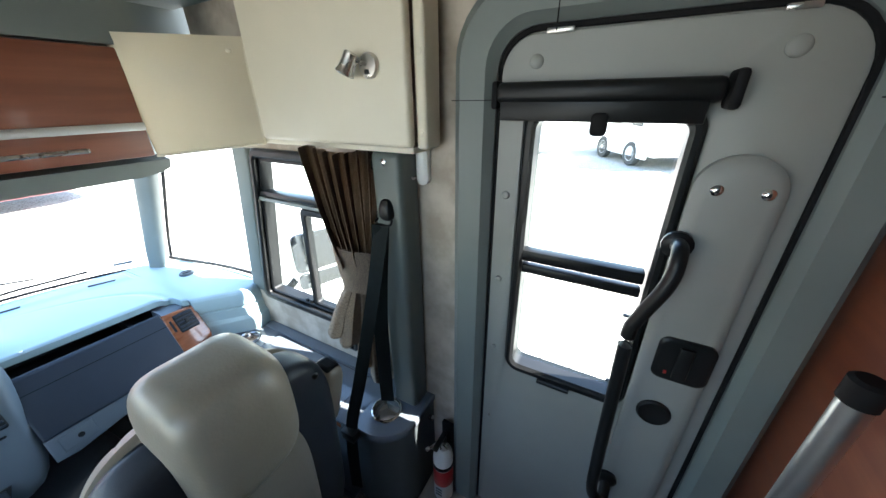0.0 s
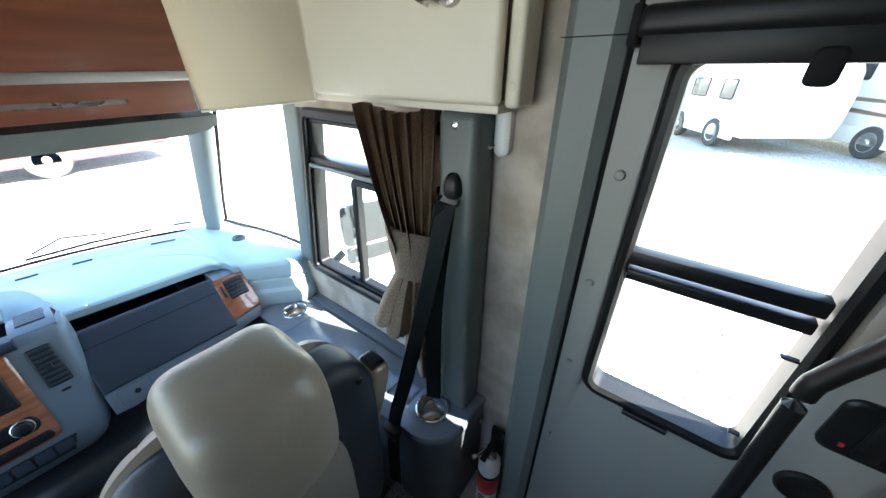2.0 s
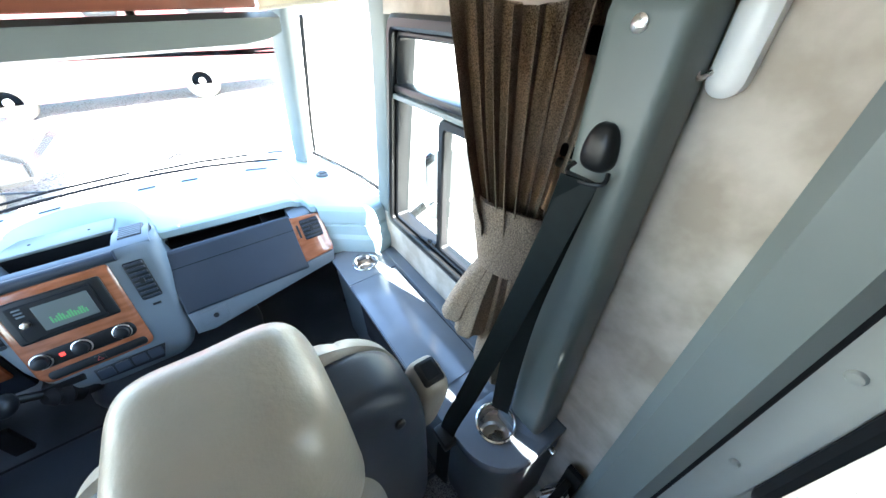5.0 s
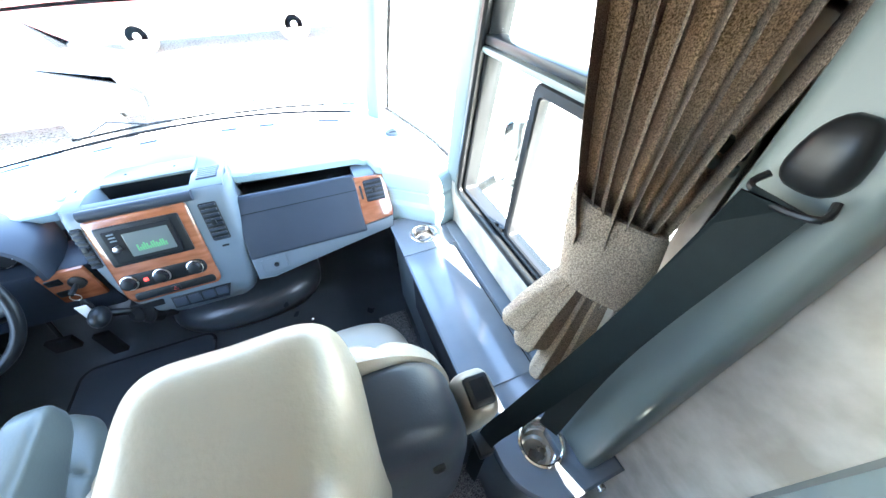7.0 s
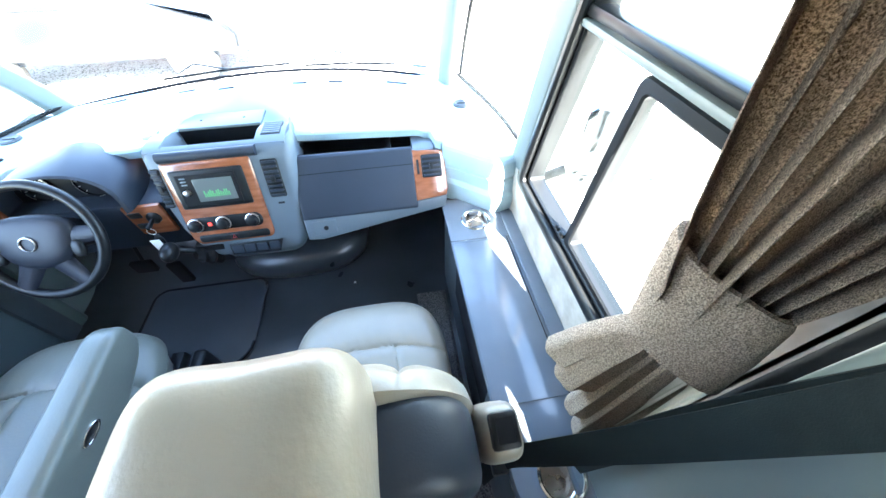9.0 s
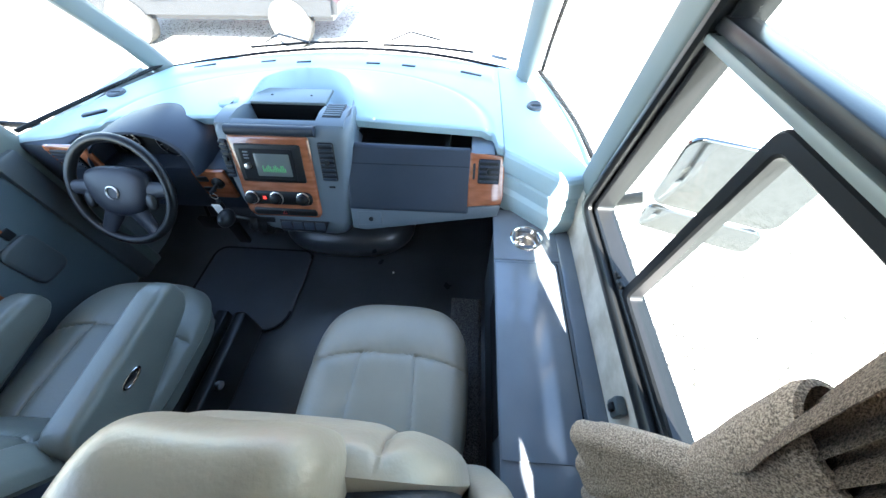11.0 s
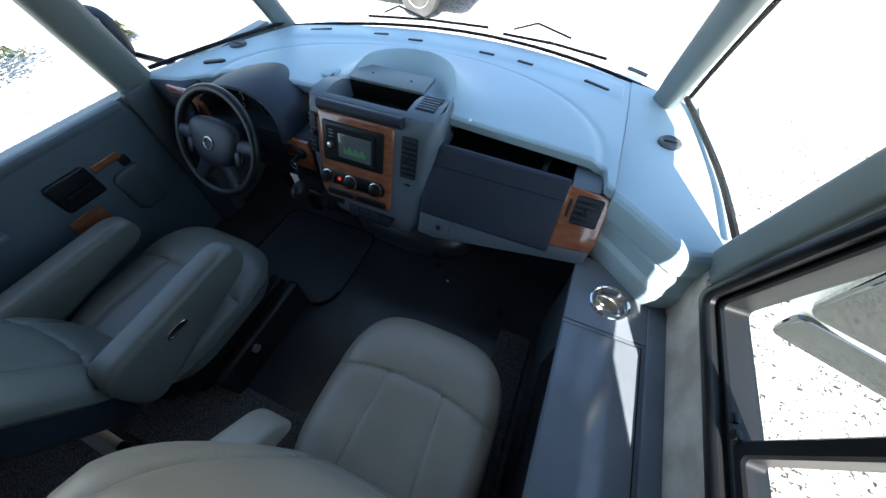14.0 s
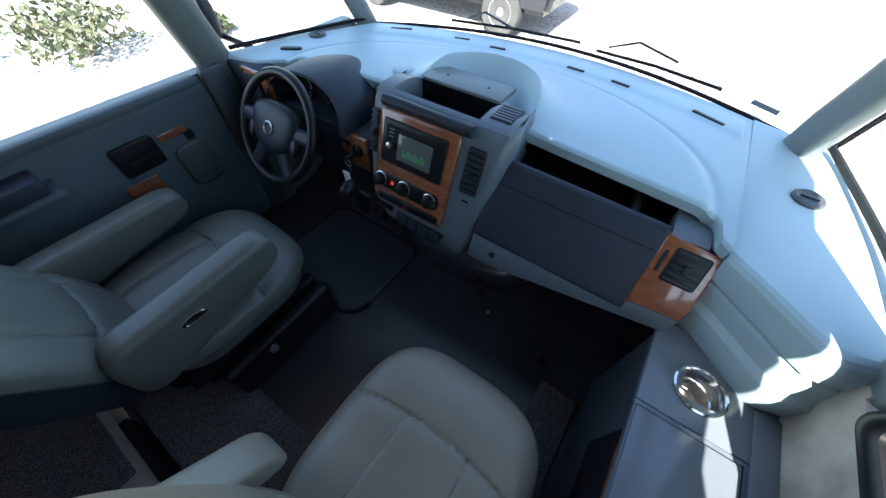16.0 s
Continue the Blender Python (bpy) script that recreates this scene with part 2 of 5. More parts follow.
def frame_ring(outer, inner, put, d0, d1, bevel=0.004):
    """A frame between two outlines with as many points."""
    s = 1 if d1 > d0 else -1
    mix = lambda k: [(a[0] + (b[0] - a[0]) * k, a[1] + (b[1] - a[1]) * k) for a, b in zip(outer, inner)]
    gap = max(1e-4, math.hypot(outer[0][0] - inner[0][0], outer[0][1] - inner[0][1]))
    k = min(0.3, bevel / gap)
    loops = ((0, d0), (0, d1 - s * bevel), (k, d1), (1 - k, d1), (1, d1 - s * bevel), (1, d0))
    rings = [[put(u, v, d) for u, v in mix(q)] for q, d in loops]
    return ring_loft(bm_new(), rings + [rings[0]], True, False)


def superform(w, d, h, e1=2.6, e2=3.2, nu=36, nv=18, shape=None):
    """A padded form: a superellipsoid; shape(x, y, z) moves its points."""
    pw = lambda c, e: math.copysign(abs(c) ** (2 / e), c)
    bm = bm_new()
    rings = []
    for j in range(1, nv):
        v = -math.pi / 2 + math.pi * j / nv
        ring = []
        for i in range(nu):
            u = 2 * math.pi * i / nu
            p = (w / 2 * pw(math.cos(v), e1) * pw(math.cos(u), e2), d / 2 * pw(math.cos(v), e1) * pw(math.sin(u), e2), h / 2 * pw(math.sin(v), e1))
            ring.append(Vector(shape(*p)) if shape else Vector(p))
        rings.append(ring)
    return ring_loft(bm, rings)


def pad(w, d, h, groove, nx=96, ny=96, e=3.4, crown=0.35):
    """A cushion: a rounded outline with a crowned top, seams sunk by groove(u, v), u and v from -1 to 1."""
    bm = bm_new()
    rows = []
    for j in range(ny + 1):
        row = []
        for i in range(nx + 1):
            u, v = -1 + 2 * i / nx, -1 + 2 * j / ny
            # square to superellipse
            m_ = max(abs(u), abs(v))
            l = (abs(u) ** e + abs(v) ** e) ** (1 / e) or 1
            k = m_ / l if l else 0
            x, y = u * k, v * k
            edge = max(0.0, 1 - m_ ** 5)
            z = h * (0.25 + 0.75 * edge ** 0.42) - h * crown * 0.3 * (x * x * 0.6 + y * y * 0.4) - groove(x, y) * min(1, edge * 4)
            row.append(bm.verts.new((x * w / 2, y * d / 2, z)))
        rows.append(row)
    for a, b in zip(rows, rows[1:]):
        for i in range(nx):
            bm.faces.new((a[i], a[i + 1], b[i + 1], b[i]))
    rim = [rows[0][i] for i in range(nx + 1)] + [rows[j][nx] for j in range(1, ny + 1)] + [rows[ny][i] for i in range(nx - 1, -1, -1)] + [rows[j][0] for j in range(ny - 1, 0, -1)]
    low = [bm.verts.new((v.co.x * 0.95, v.co.y * 0.95, 0)) for v in rim]
    n = len(rim)
    for i in range(n):
        bm.faces.new((rim[i], rim[(i + 1) % n], low[(i + 1) % n], low[i]))
    bm.faces.new(low)
    return bm


def bump1(x, s):
    return math.exp(-(x / s) ** 2)


XP = lambda u, v, d: (d, u, v)   # outline in y and z, depth along x
ZP = lambda u, v, d: (u, v, d)   # outline in x and y, height along z
YP = lambda u, v, d: (u, d, v)   # outline in x and z, depth along y


# ---- structure ----
def boxes(*pairs, bevel=0.0):
    bm = bm_new()
    for lo, hi in pairs:
        box(bm, lo, hi, bevel)
    return bm


structure("wall_right", boxes(
    ((1.02, 0.05, -0.3), (1.07, 1.06, 0.592)), ((1.02, 0.05, 1.212), (1.07, 1.06, 1.8)), ((1.02, 0.05, 0.592), (1.07, 0.36, 1.212)),
    ((1.02, -0.56, 1.47), (1.07, 0.05, 1.8)), ((1.02, -1.6, -0.3), (1.07, -0.5, 1.8)), ((1.02, 1.06, -0.3), (1.07, 1.76, 0.60))), WALLPAPER, "mottled beige wallboard with door and window openings")
structure("wall_skin", boxes(((1.07, 0.03, -0.7), (1.085, 1.7, 0.59)), ((1.07, 0.03, 1.22), (1.085, 1.06, 1.95)), ((1.07, 0.03, 0.59), (1.085, 0.29, 1.22)), ((1.07, -1.65, -0.7), (1.085, -0.5, 1.95)), ((1.07, -0.5, 1.48), (1.085, 0.03, 1.95))), VEHICLE_WHITE, "white outer skin of the motorhome")
# the high gap (z 1.25 to 1.74) is unseen, added to let in skylight
structure("wall_left", boxes(
    ((-0.79, -1.6, -0.3), (-0.74, 1.12, 0.612)), ((-0.79, -1.6, 1.74), (-0.74, 1.12, 1.8)), ((-0.79, -1.6, 1.25), (-0.74, -0.25, 1.74)), ((-0.79, 0.45, 1.25), (-0.74, 1.12, 1.74)), ((-0.79, -1.6, 0.612), (-0.74, 0.1, 1.30)), ((-0.79, 1.12, -0.3), (-0.74, 1.76, 0.60))), GREY, "grey driver side wall with window opening and an added high light gap")
structure("wall_front", boxed((-0.79, 1.76, -0.3), (1.07, 1.80, 0.58)), GREY, "closed cowl wall below the windscreen")
structure("wall_back", boxed((-0.79, -1.65, -0.3), (1.07, -1.6, 1.8)), WALLPAPER, "plain beige rear partition")
structure("ceiling", boxed((-0.8, -1.65, 1.8), (1.08, 1.2, 1.86)), CEILING, "cream padded vehicle ceiling")
structure("floor", boxed((-0.79, 0.22, -0.06), (1.07, 1.75, 0.0)), VINYLFLOOR, "dark vinyl cab floor")
structure("floor_living", boxed((-0.79, -1.65, -0.06), (1.07, 0.205, 0.04)), TILE, "beige vinyl tile floor behind the seats")

# firewall: rises from the floor in a curve below the dashboard
bm = bm_new()
prof = smooth_path([(0, 1.22, 0.002), (0, 1.36, 0.02), (0, 1.5, 0.12), (0, 1.56, 0.3), (0, 1.5, 0.5)], 5)
ring_loft(bm, [[(x, p.y + 0.05 * math.sin(3 * x), p.z) for p in prof] for x in np.linspace(-0.74, 1.02, 14)], False, False)
structure("firewall", bm, VINYLFLOOR, "dark moulded vinyl firewall under the dashboard")
# transmission tunnel bulge
bm = superform(0.62, 0.42, 0.22, 2.2, 2.6, 32, 14)
bmesh.ops.transform(bm, matrix=Matrix.Translation((0.16, 1.42, 0.06)), verts=bm.verts[:])
structure("floor_tunnel", bm, VINYLFLOOR, "dark moulded floor hump below the centre stack")

# floor edges and rugs
structure("trim_jamb", boxed((-0.739, 1.05, 0.0), (-0.705, 1.13, 0.63), 0.012), DARKGREY, "dark driver door jamb strip")
structure("floor_trim", boxed((-0.3, 0.206, 0.0), (0.75, 0.232, 0.052), 0.006), BLACK, "black step edge strip between floors")


def carpet(name, lo, hi, label):
    bm = bm_new()
    nx, ny = int((hi[0] - lo[0]) / 0.012), int((hi[1] - lo[1]) / 0.012)
    rows = [[bm.verts.new((lo[0] + (hi[0] - lo[0]) * i / nx, lo[1] + (hi[1] - lo[1]) * j / ny, lo[2] + (0.0 if i in (0, nx) or j in (0, ny) else (hi[2] - lo[2]) * random.uniform(0.6, 1.0)))) for i in range(nx + 1)] for j in range(ny + 1)]
    for a, b in zip(rows, rows[1:]):
        for i in range(nx):
            bm.faces.new((a[i], a[i + 1], b[i + 1], b[i]))
    return solid(name, bm, CARPET, label, "rug")


carpet("carpet_strip", (0.66, 0.42, 0.001), (0.785, 1.05, 0.022), "speckled grey looped carpet strip beside the side console")
carpet("carpet_mat", (-0.36, 0.235, 0.001), (0.29, 0.50, 0.022), "speckled grey looped carpet between the two seats")
carpet("carpet_mat", (-0.74, -0.6, 0.041), (-0.14, 0.18, 0.062), "speckled grey looped carpet behind the driver seat")
carpet("carpet_strip", (0.62, 0.21, 0.041), (0.86, 0.40, 0.062), "speckled grey looped carpet beside the rear console")
bm = plate(rrect(-0.227, 1.045, 0.465, 0.405, (0.04, 0.05, 0.05, 0.09), 5), ZP, 0.001, 0.014, 0.004)
solid("floor_mat", bm, MATRUBBER, "dark rubber driver floor mat with a stitched edge", "floor mat")
tm = bm_new()
tube(tm, [(u, v, 0.012) for u, v in rrect(-0.227, 1.045, 0.46, 0.40, (0.04, 0.05, 0.05, 0.09), 5)] , 0.006, 6)
solid("mat_binding", tm, RUBBER, "black bound edge of the floor mat", "binding")

# windscreen surround, pillars, cab roof
def yfront(x):
    return 1.94 - 0.40 * (x - 0.18) ** 2


def ws(x, z):
    return yfront(x) - (z - 0.62) * 0.71


def pillar(name, pts, w, t, material, label, twist=0.0):
    bm = bm_new()
    rings = []
    for p, k in zip(pts, np.linspace(0, 1, len(pts))):
        ring = [(p[0] + u * math.cos(twist) - v * math.sin(twist), p[1] + u * math.sin(twist) + v * math.cos(twist), p[2]) for u, v in rrect(0, 0, w, t, min(w, t) * 0.42, 4)]
        rings.append(ring)
    return structure(name, ring_loft(bm, rings), material, label)


pillar("pillar_front_right", [(0.905, 1.70, 0.60), (0.90, 1.64, 0.72), (0.893, 1.51, 0.92), (0.885, 1.34, 1.19), (0.875, 1.21, 1.4)], 0.05, 0.085, GREY, "grey-green windscreen pillar trim", 0.5)
pillar("pillar_front_left", [(-0.592, 1.725, 0.60), (-0.596, 1.66, 0.72), (-0.605, 1.52, 0.92), (-0.612, 1.34, 1.19), (-0.63, 1.21, 1.4)], 0.05, 0.085, GREY, "grey-green windscreen pillar trim", -0.5)
pillar("pillar_side_right", [(1.036, 1.092, 0.56), (1.036, 1.08, 0.66), (1.034, 1.026, 0.9), (1.032, 0.98, 1.1), (1.03, 0.942, 1.3)], 0.034, 0.075, GREY, "grey-green pillar trim beside the side window", 0.2)
pillar("pillar_side_left", [(-0.755, 1.13, 0.0), (-0.755, 1.13, 0.62), (-0.76, 1.06, 0.95), (-0.765, 1.0, 1.3)], 0.075, 0.12, GREY_SHADED, "grey-green pillar trim beside the driver window", -0.2)
seal = bm_new()
tube(seal, smooth_path([(1.045, 1.14, 0.65), (1.03, 1.35, 0.645), (0.985, 1.6, 0.64), (0.955, 1.70, 0.645)], 5), 0.008, 6)
structure("trim_seal_right", seal, RUBBER, "black quarter window rubber seal")
seal = bm_new()
tube(seal, smooth_path([(0.965, 1.70, 0.65), (0.955, 1.6, 0.8), (0.95, 1.47, 1.0), (0.945, 1.34, 1.2)], 4), 0.007, 6)
structure("trim_seal_pillar", seal, RUBBER, "black pillar rubber seal")
seal = bm_new()
tube(seal, smooth_path([(-0.72, 1.18, 0.655), (-0.66, 1.45, 0.645), (-0.575, 1.70, 0.64)], 5), 0.007, 6)
structure("trim_seal_left", seal, RUBBER, "black quarter window rubber seal")
seal = bm_new()
tube(seal, [(x, yfront(x) + 0.012, 0.618) for x in np.linspace(-0.59, 0.90, 24)], 0.006, 6)
structure("trim_seal_windscreen", seal, RUBBER, "black windscreen rubber seal")

# glass
g = bm_new()
ring_loft(g, [[(x, ws(x, z) + 0.02, z) for x in np.linspace(-0.56, 0.94, 16)] for z in np.linspace(0.615, 1.42, 8)], False, False)
pane = structure("window_windscreen", g, GLASS, "large curved windscreen glass")
pane.visible_shadow = False
for name, a, b, c, d in (("window_quarter_right", (0.955, 1.71, 0.63), (1.05, 1.14, 0.63), (1.02, 0.99, 1.3), (0.935, 1.27, 1.3)), ("window_quarter_left", (-0.565, 1.72, 0.63), (-0.745, 1.14, 0.63), (-0.77, 0.99, 1.3), (-0.6, 1.27, 1.3))):
    g = bm_new()
    g.faces.new([g.verts.new(p) for p in (a, b, c, d)])
    structure(name, g, GLASS, "clear quarter window glass").visible_shadow = False
g = bm_new()
g.faces.new([g.verts.new(p) for p in ((-0.765, 0.1, 0.61), (-0.765, 1.1, 0.61), (-0.765, 1.0, 1.25), (-0.765, 0.1, 1.25))])
structure("window_driver", g, GLASS, "clear driver window glass").visible_shadow = False

# roof header over the windscreen
structure("ceiling_header", boxes(((-0.78, 1.12, 1.36), (1.06, 1.3, 1.8)), ((0.90, 0.16, 1.62), (1.02, 1.2, 1.8))), GREY, "grey roof header above the windscreen")

# side window in the right wall: frame, bars, panes
def lean(outline):
    """The front edge of the side window leans back towards its top."""
    return [(y - 0.235 * (z - 0.59) * max(0.0, (y - 0.3) / 0.73) ** 2, z) for y, z in outline]


win = thing("window_1", Matrix.Identity(4), "black aluminium side window with a sliding lower pane and curtain", "window")
tagged(win, kind="structure")
part("window_frame", frame_ring(lean(rrect(0.665, 0.90, 0.735, 0.63, 0.03)), lean(rrect(0.665, 0.90, 0.675, 0.57, 0.02)), XP, 1.075, 1.003, 0.006), BLACK, win)
part("inner_frame", frame_ring(lean(rrect(0.665, 0.90, 0.673, 0.568, 0.02)), lean(rrect(0.665, 0.90, 0.645, 0.54, 0.015)), XP, 1.065, 1.02, 0.004), BLACK, win, "black inner frame with a rubber lip")
part("transom", boxed((1.016, 0.34, 1.046), (1.06, 0.915, 1.066), 0.005), BLACK, win)
part("transom_track", boxed((1.012, 0.34, 1.03), (1.05, 0.915, 1.043), 0.003), GREY, win, "dark grey sliding track")
sash_out = [(y + (0.028 if y > 0.6 else 0) * (1.03 - z) / 0.42, z) for y, z in rrect(0.525, 0.822, 0.375, 0.405, 0.02)]
sash_in = [(y + (0.028 if y > 0.6 else 0) * (1.03 - z) / 0.42, z) for y, z in rrect(0.525, 0.822, 0.327, 0.357, 0.012)]
part("sash", frame_ring(sash_out, sash_in, XP, 1.05, 1.022, 0.004), BLACK, win, "black sliding sash frame")
for y in (0.76, 0.735):
    part("sash_catch", boxed((1.014, y, 0.634), (1.024, y + 0.016, 0.648), 0.003), BLACK, win)
for y0, y1, z0, z1, x in ((0.35, 0.885, 1.067, 1.17, 1.045), (0.735, 0.985, 0.635, 1.03, 1.054), (0.36, 0.70, 0.64, 1.005, 1.035)):
    part("pane", boxed((x, y0, z0), (x + 0.003, y1, z1)), GLASS, win).visible_shadow = False
lt = part("latch", boxed((1.0, 0.519, 0.495), (1.02, 0.555, 0.54), 0.006), DARKGREY, win, "dark brown wall latch")
part("latch_tab", boxed((0.994, 0.529, 0.507), (1.002, 0.545, 0.53), 0.003), BLACK, lt)

# entry door with frame
jamb = thing("door_frame", Matrix.Identity(4), "grey-green moulded entry door surround with rounded corners", "door frame")
tagged(jamb, kind="structure")
part("surround", frame_ring(rrect(-0.23, 0.63, 0.665, 1.84, (0.13, 0.16, 0.02, 0.02), 8), rrect(-0.235, 0.64, 0.50, 1.66, (0.07, 0.085, 0.02, 0.02), 8), XP, 1.03, 0.972, 0.018), GREY, jamb)
part("seal", frame_ring(rrect(-0.235, 0.64, 0.508, 1.665, (0.07, 0.085, 0.02, 0.02), 8), rrect(-0.235, 0.64, 0.486, 1.642, (0.065, 0.08, 0.02, 0.02), 8), XP, 1.045, 0.998, 0.002), RUBBER, jamb, "black rubber door seal")
part("joint", boxed((0.9705, 0.012, 1.352), (0.973, 0.102, 1.3535)), RUBBER, jamb)
part("joint", boxed((0.9705, -0.09, 1.455), (0.973, -0.0885, 1.55)), RUBBER, jamb)
part("joint", boxed((0.9705, -0.562, 1.352), (0.973, -0.487, 1.3535)), RUBBER, jamb)
part("screw_plate", boxed((0.985, -0.115, 1.454), (0.99, -0.07, 1.462), 0.002), STEEL, jamb)
part("screw_plate", boxed((0.985, -0.405, 1.454), (0.99, -0.37, 1.462), 0.002), STEEL, jamb)

door = thing("entry_door", Matrix.Identity(4), "closed grey moulded entry door with a black framed window", "door")
part("door_leaf", frame_ring(rrect(-0.235, 0.64, 0.496, 1.652, (0.067, 0.082, 0.02, 0.02), 8), rrect(-0.187, 1.017, 0.286, 0.655, 0.04, 8), XP, 1.05, 1.0, 0.008), DOORGREY, door)
part("window_frame", frame_ring(rrect(-0.187, 1.017, 0.288, 0.657, 0.04, 8), rrect(-0.187, 1.017, 0.244, 0.606, 0.02, 8), XP, 1.05, 0.993, 0.008), BLACK, door, "black window frame")
part("window_bar", boxed((1.0, -0.305, 1.018), (1.03, -0.05, 1.045), 0.004), BLACK, door)
part("window_bar", boxed((1.006, -0.305, 0.985), (1.03, -0.05, 1.006), 0.004), BLACK, door)
for z0, z1 in ((0.72, 0.99), (1.04, 1.32)):
    part("pane", boxed((1.03, -0.302, z0), (1.033, -0.054, z1)), GLASS, door).visible_shadow = False
part("window_catch", boxed((0.99, -0.305, 0.945), (0.998, -0.285, 0.949)), BLACK, door)
part("window_catch", boxed((0.99, -0.30, 0.765), (0.998, -0.285, 0.769)), BLACK, door)
part("pull_tab", boxed((0.985, -0.215, 0.686), (0.998, -0.135, 0.696), 0.003), BLACK, door)
for y, z, r in ((-0.003 - 0.012, 1.166, 0.009), (-0.012, 0.958, 0.008), (-0.012, 0.748, 0.006), (-0.055, 1.415, 0.012), (-0.40, 1.415, 0.014), (-0.012, 0.48, 0.004), (-0.42, 0.05, 0.01)):
    part("plug", turned(bm_new(), (1.001, y, z), (-1, 0, 0), [(r, 0), (r, 0.003), (r * 0.75, 0.006), (r * 0.2, 0.007)], 16), DOORGREY, door)
arch = [(y, z) for y, z in rrect(-0.39, 0.705, 0.118, 1.14, (0.0575, 0.0575, 0.02, 0.02), 8)]
part("raised_panel", plate(arch, XP, 1.0, 0.972, 0.012), DOORGREY, door, "raised panel with an arched top")
for y in (-0.362, -0.424):
    part("screw", turned(bm_new(), (0.974, y, 1.222), (-1, 0, 0), [(0.009, 0), (0.009, 0.002), (0.006, 0.005), (0.002, 0.006)], 14), CHROME, door)
sw = part("latch_panel", plate(rrect(-0.40, 0.89, 0.092, 0.10, 0.018), XP, 0.973, 0.964, 0.004), BLACK, door, "black recessed door latch panel")
part("paddle", boxed((0.958, -0.412, 0.852), (0.966, -0.387, 0.928), 0.004), BLACK, sw)
part("indicator", boxed((0.9622, -0.379, 0.858), (0.9642, -0.374, 0.865)), RED, sw)
part("deadbolt", turned(bm_new(), (0.973, -0.384, 0.742), (-1, 0, 0), [(0.032, 0), (0.032, 0.005), (0.028, 0.009), (0.02, 0.006), (0.004, 0.006)], 24), BLACK, door)
hp = smooth_path([(0.975, -0.333, 1.125), (0.925, -0.333, 1.13), (0.905, -0.328, 1.08), (0.905, -0.30, 1.0), (0.905, -0.293, 0.96), (0.905, -0.297, 0.8), (0.905, -0.303, 0.6), (0.905, -0.31, 0.5), (0.925, -0.337, 0.455), (0.975, -0.34, 0.48)], 6)
grab = part("grab_handle", tube(bm_new(), hp, 0.0125, 12), BLACK, door, "long black bent grab handle")
part("handle_foot", turned(bm_new(), (0.972, -0.333, 1.126), (-1, 0, 0), [(0.024, 0), (0.024, 0.008), (0.016, 0.014)], 16), BLACK, grab)
part("handle_foot", turned(bm_new(), (0.972, -0.34, 0.48), (-1, 0, 0), [(0.024, 0), (0.024, 0.008), (0.016, 0.014)], 16), BLACK, grab)

blind = thing("roller_blind", Matrix.Identity(4), "black retracted roller blind above the door window", "blind")
part("cassette", boxed((0.953, -0.335, 1.347), (1.0, 0.005, 1.382), 0.012, 3), BLACK, blind)
part("fabric_flap", boxed((0.958, -0.318, 1.318), (0.965, -0.005, 1.36), 0.003), BLACK, blind)
part("bracket", boxed((0.955, 0.0, 1.338), (1.0, 0.012, 1.384), 0.004), RUBBER, blind)
part("bracket", boxed((0.95, -0.352, 1.338), (1.0, -0.336, 1.39), 0.006), RUBBER, blind)
part("pull_tab", plate(rrect(-0.178, 1.315, 0.026, 0.036, 0.008), XP, 0.958, 0.952, 0.002), RUBBER, blind)

# wall beside the door: wood cabinet side and a silver pole
wc = thing("wood_cabinet", Matrix.Identity(4), "cherry wood cabinet side beside the entry door", "cabinet")
part("body", boxed((0.728, -1.2, 0.04), (1.018, -0.575, 1.7), 0.003), CHERRY, wc)
part("edge_band", boxed((0.72, -1.2, 0.04), (0.727, -0.572, 1.7), 0.002), CHERRY, wc)
part("plinth", boxed((0.715, -1.2, 0.04), (0.719, -0.58, 0.12), 0.001), DARKGREY, wc, "dark plinth strip")
pole = thing("grab_pole", pose(0.80, -0.52, 0), "satin silver pole with a black end cap", "pole")
part("tube", tube(bm_new(), [(0, 0, 0.04), (0, 0, 1.03)], 0.016, 16), ALU, pole)
part("cap", turned(bm_new(), (0, 0, 1.03), (0, 0, 1), [(0.0185, 0), (0.0185, 0.03), (0.014, 0.034)], 16), RUBBER, pole, "black plastic end cap")

# ---- overhead cabinets ----
oc = thing("overhead_cabinet", Matrix.Identity(4), "cherry wood overhead cabinet with a satin metal strip", "cabinet")
part("body", boxes(((-0.74, 0.855, 1.24), (0.735, 1.2, 1.5)), ((-0.74, 0.83, 1.475), (0.78, 1.2, 1.8))), GREY, oc)
od = part("cabinet_door", boxed((-0.62, 0.83, 1.232), (0.73, 0.853, 1.47), 0.004), CHERRY, oc)
part("metal_strip", boxed((-0.62, 0.826, 1.294), (0.73, 0.832, 1.312), 0.001), ALU, od, "satin metal strip")
hb = tube(bm_new(), [(0.19, 0.80, 1.264), (0.605, 0.80, 1.262)], 0.005, 10)
for x in (0.25, 0.55):
    tube(hb, [(x, 0.80, 1.2635), (x, 0.833, 1.2635)], 0.004, 8)
part("handle", hb, STEEL, od, "brushed bar handle")
visor = thing("sun_visor", Matrix.Identity(4), "grey padded sun visor folded below the cabinet", "visor")
vb = bm_new()
ring_loft(vb, [[(x, 0.86 + v, 1.205 + w) for v, w in ((0, 0.012), (0.012, -0.018 - 0.01 * k), (0.10, -0.03 - 0.01 * k), (0.2, 0.0), (0.2, 0.014), (0.05, 0.02))] for x, k in ((-0.6, 1), (0.3, 1), (0.70, 1), (0.745, 0.4), (0.77, -0.6))])
part("pad", vb, GREY, visor)
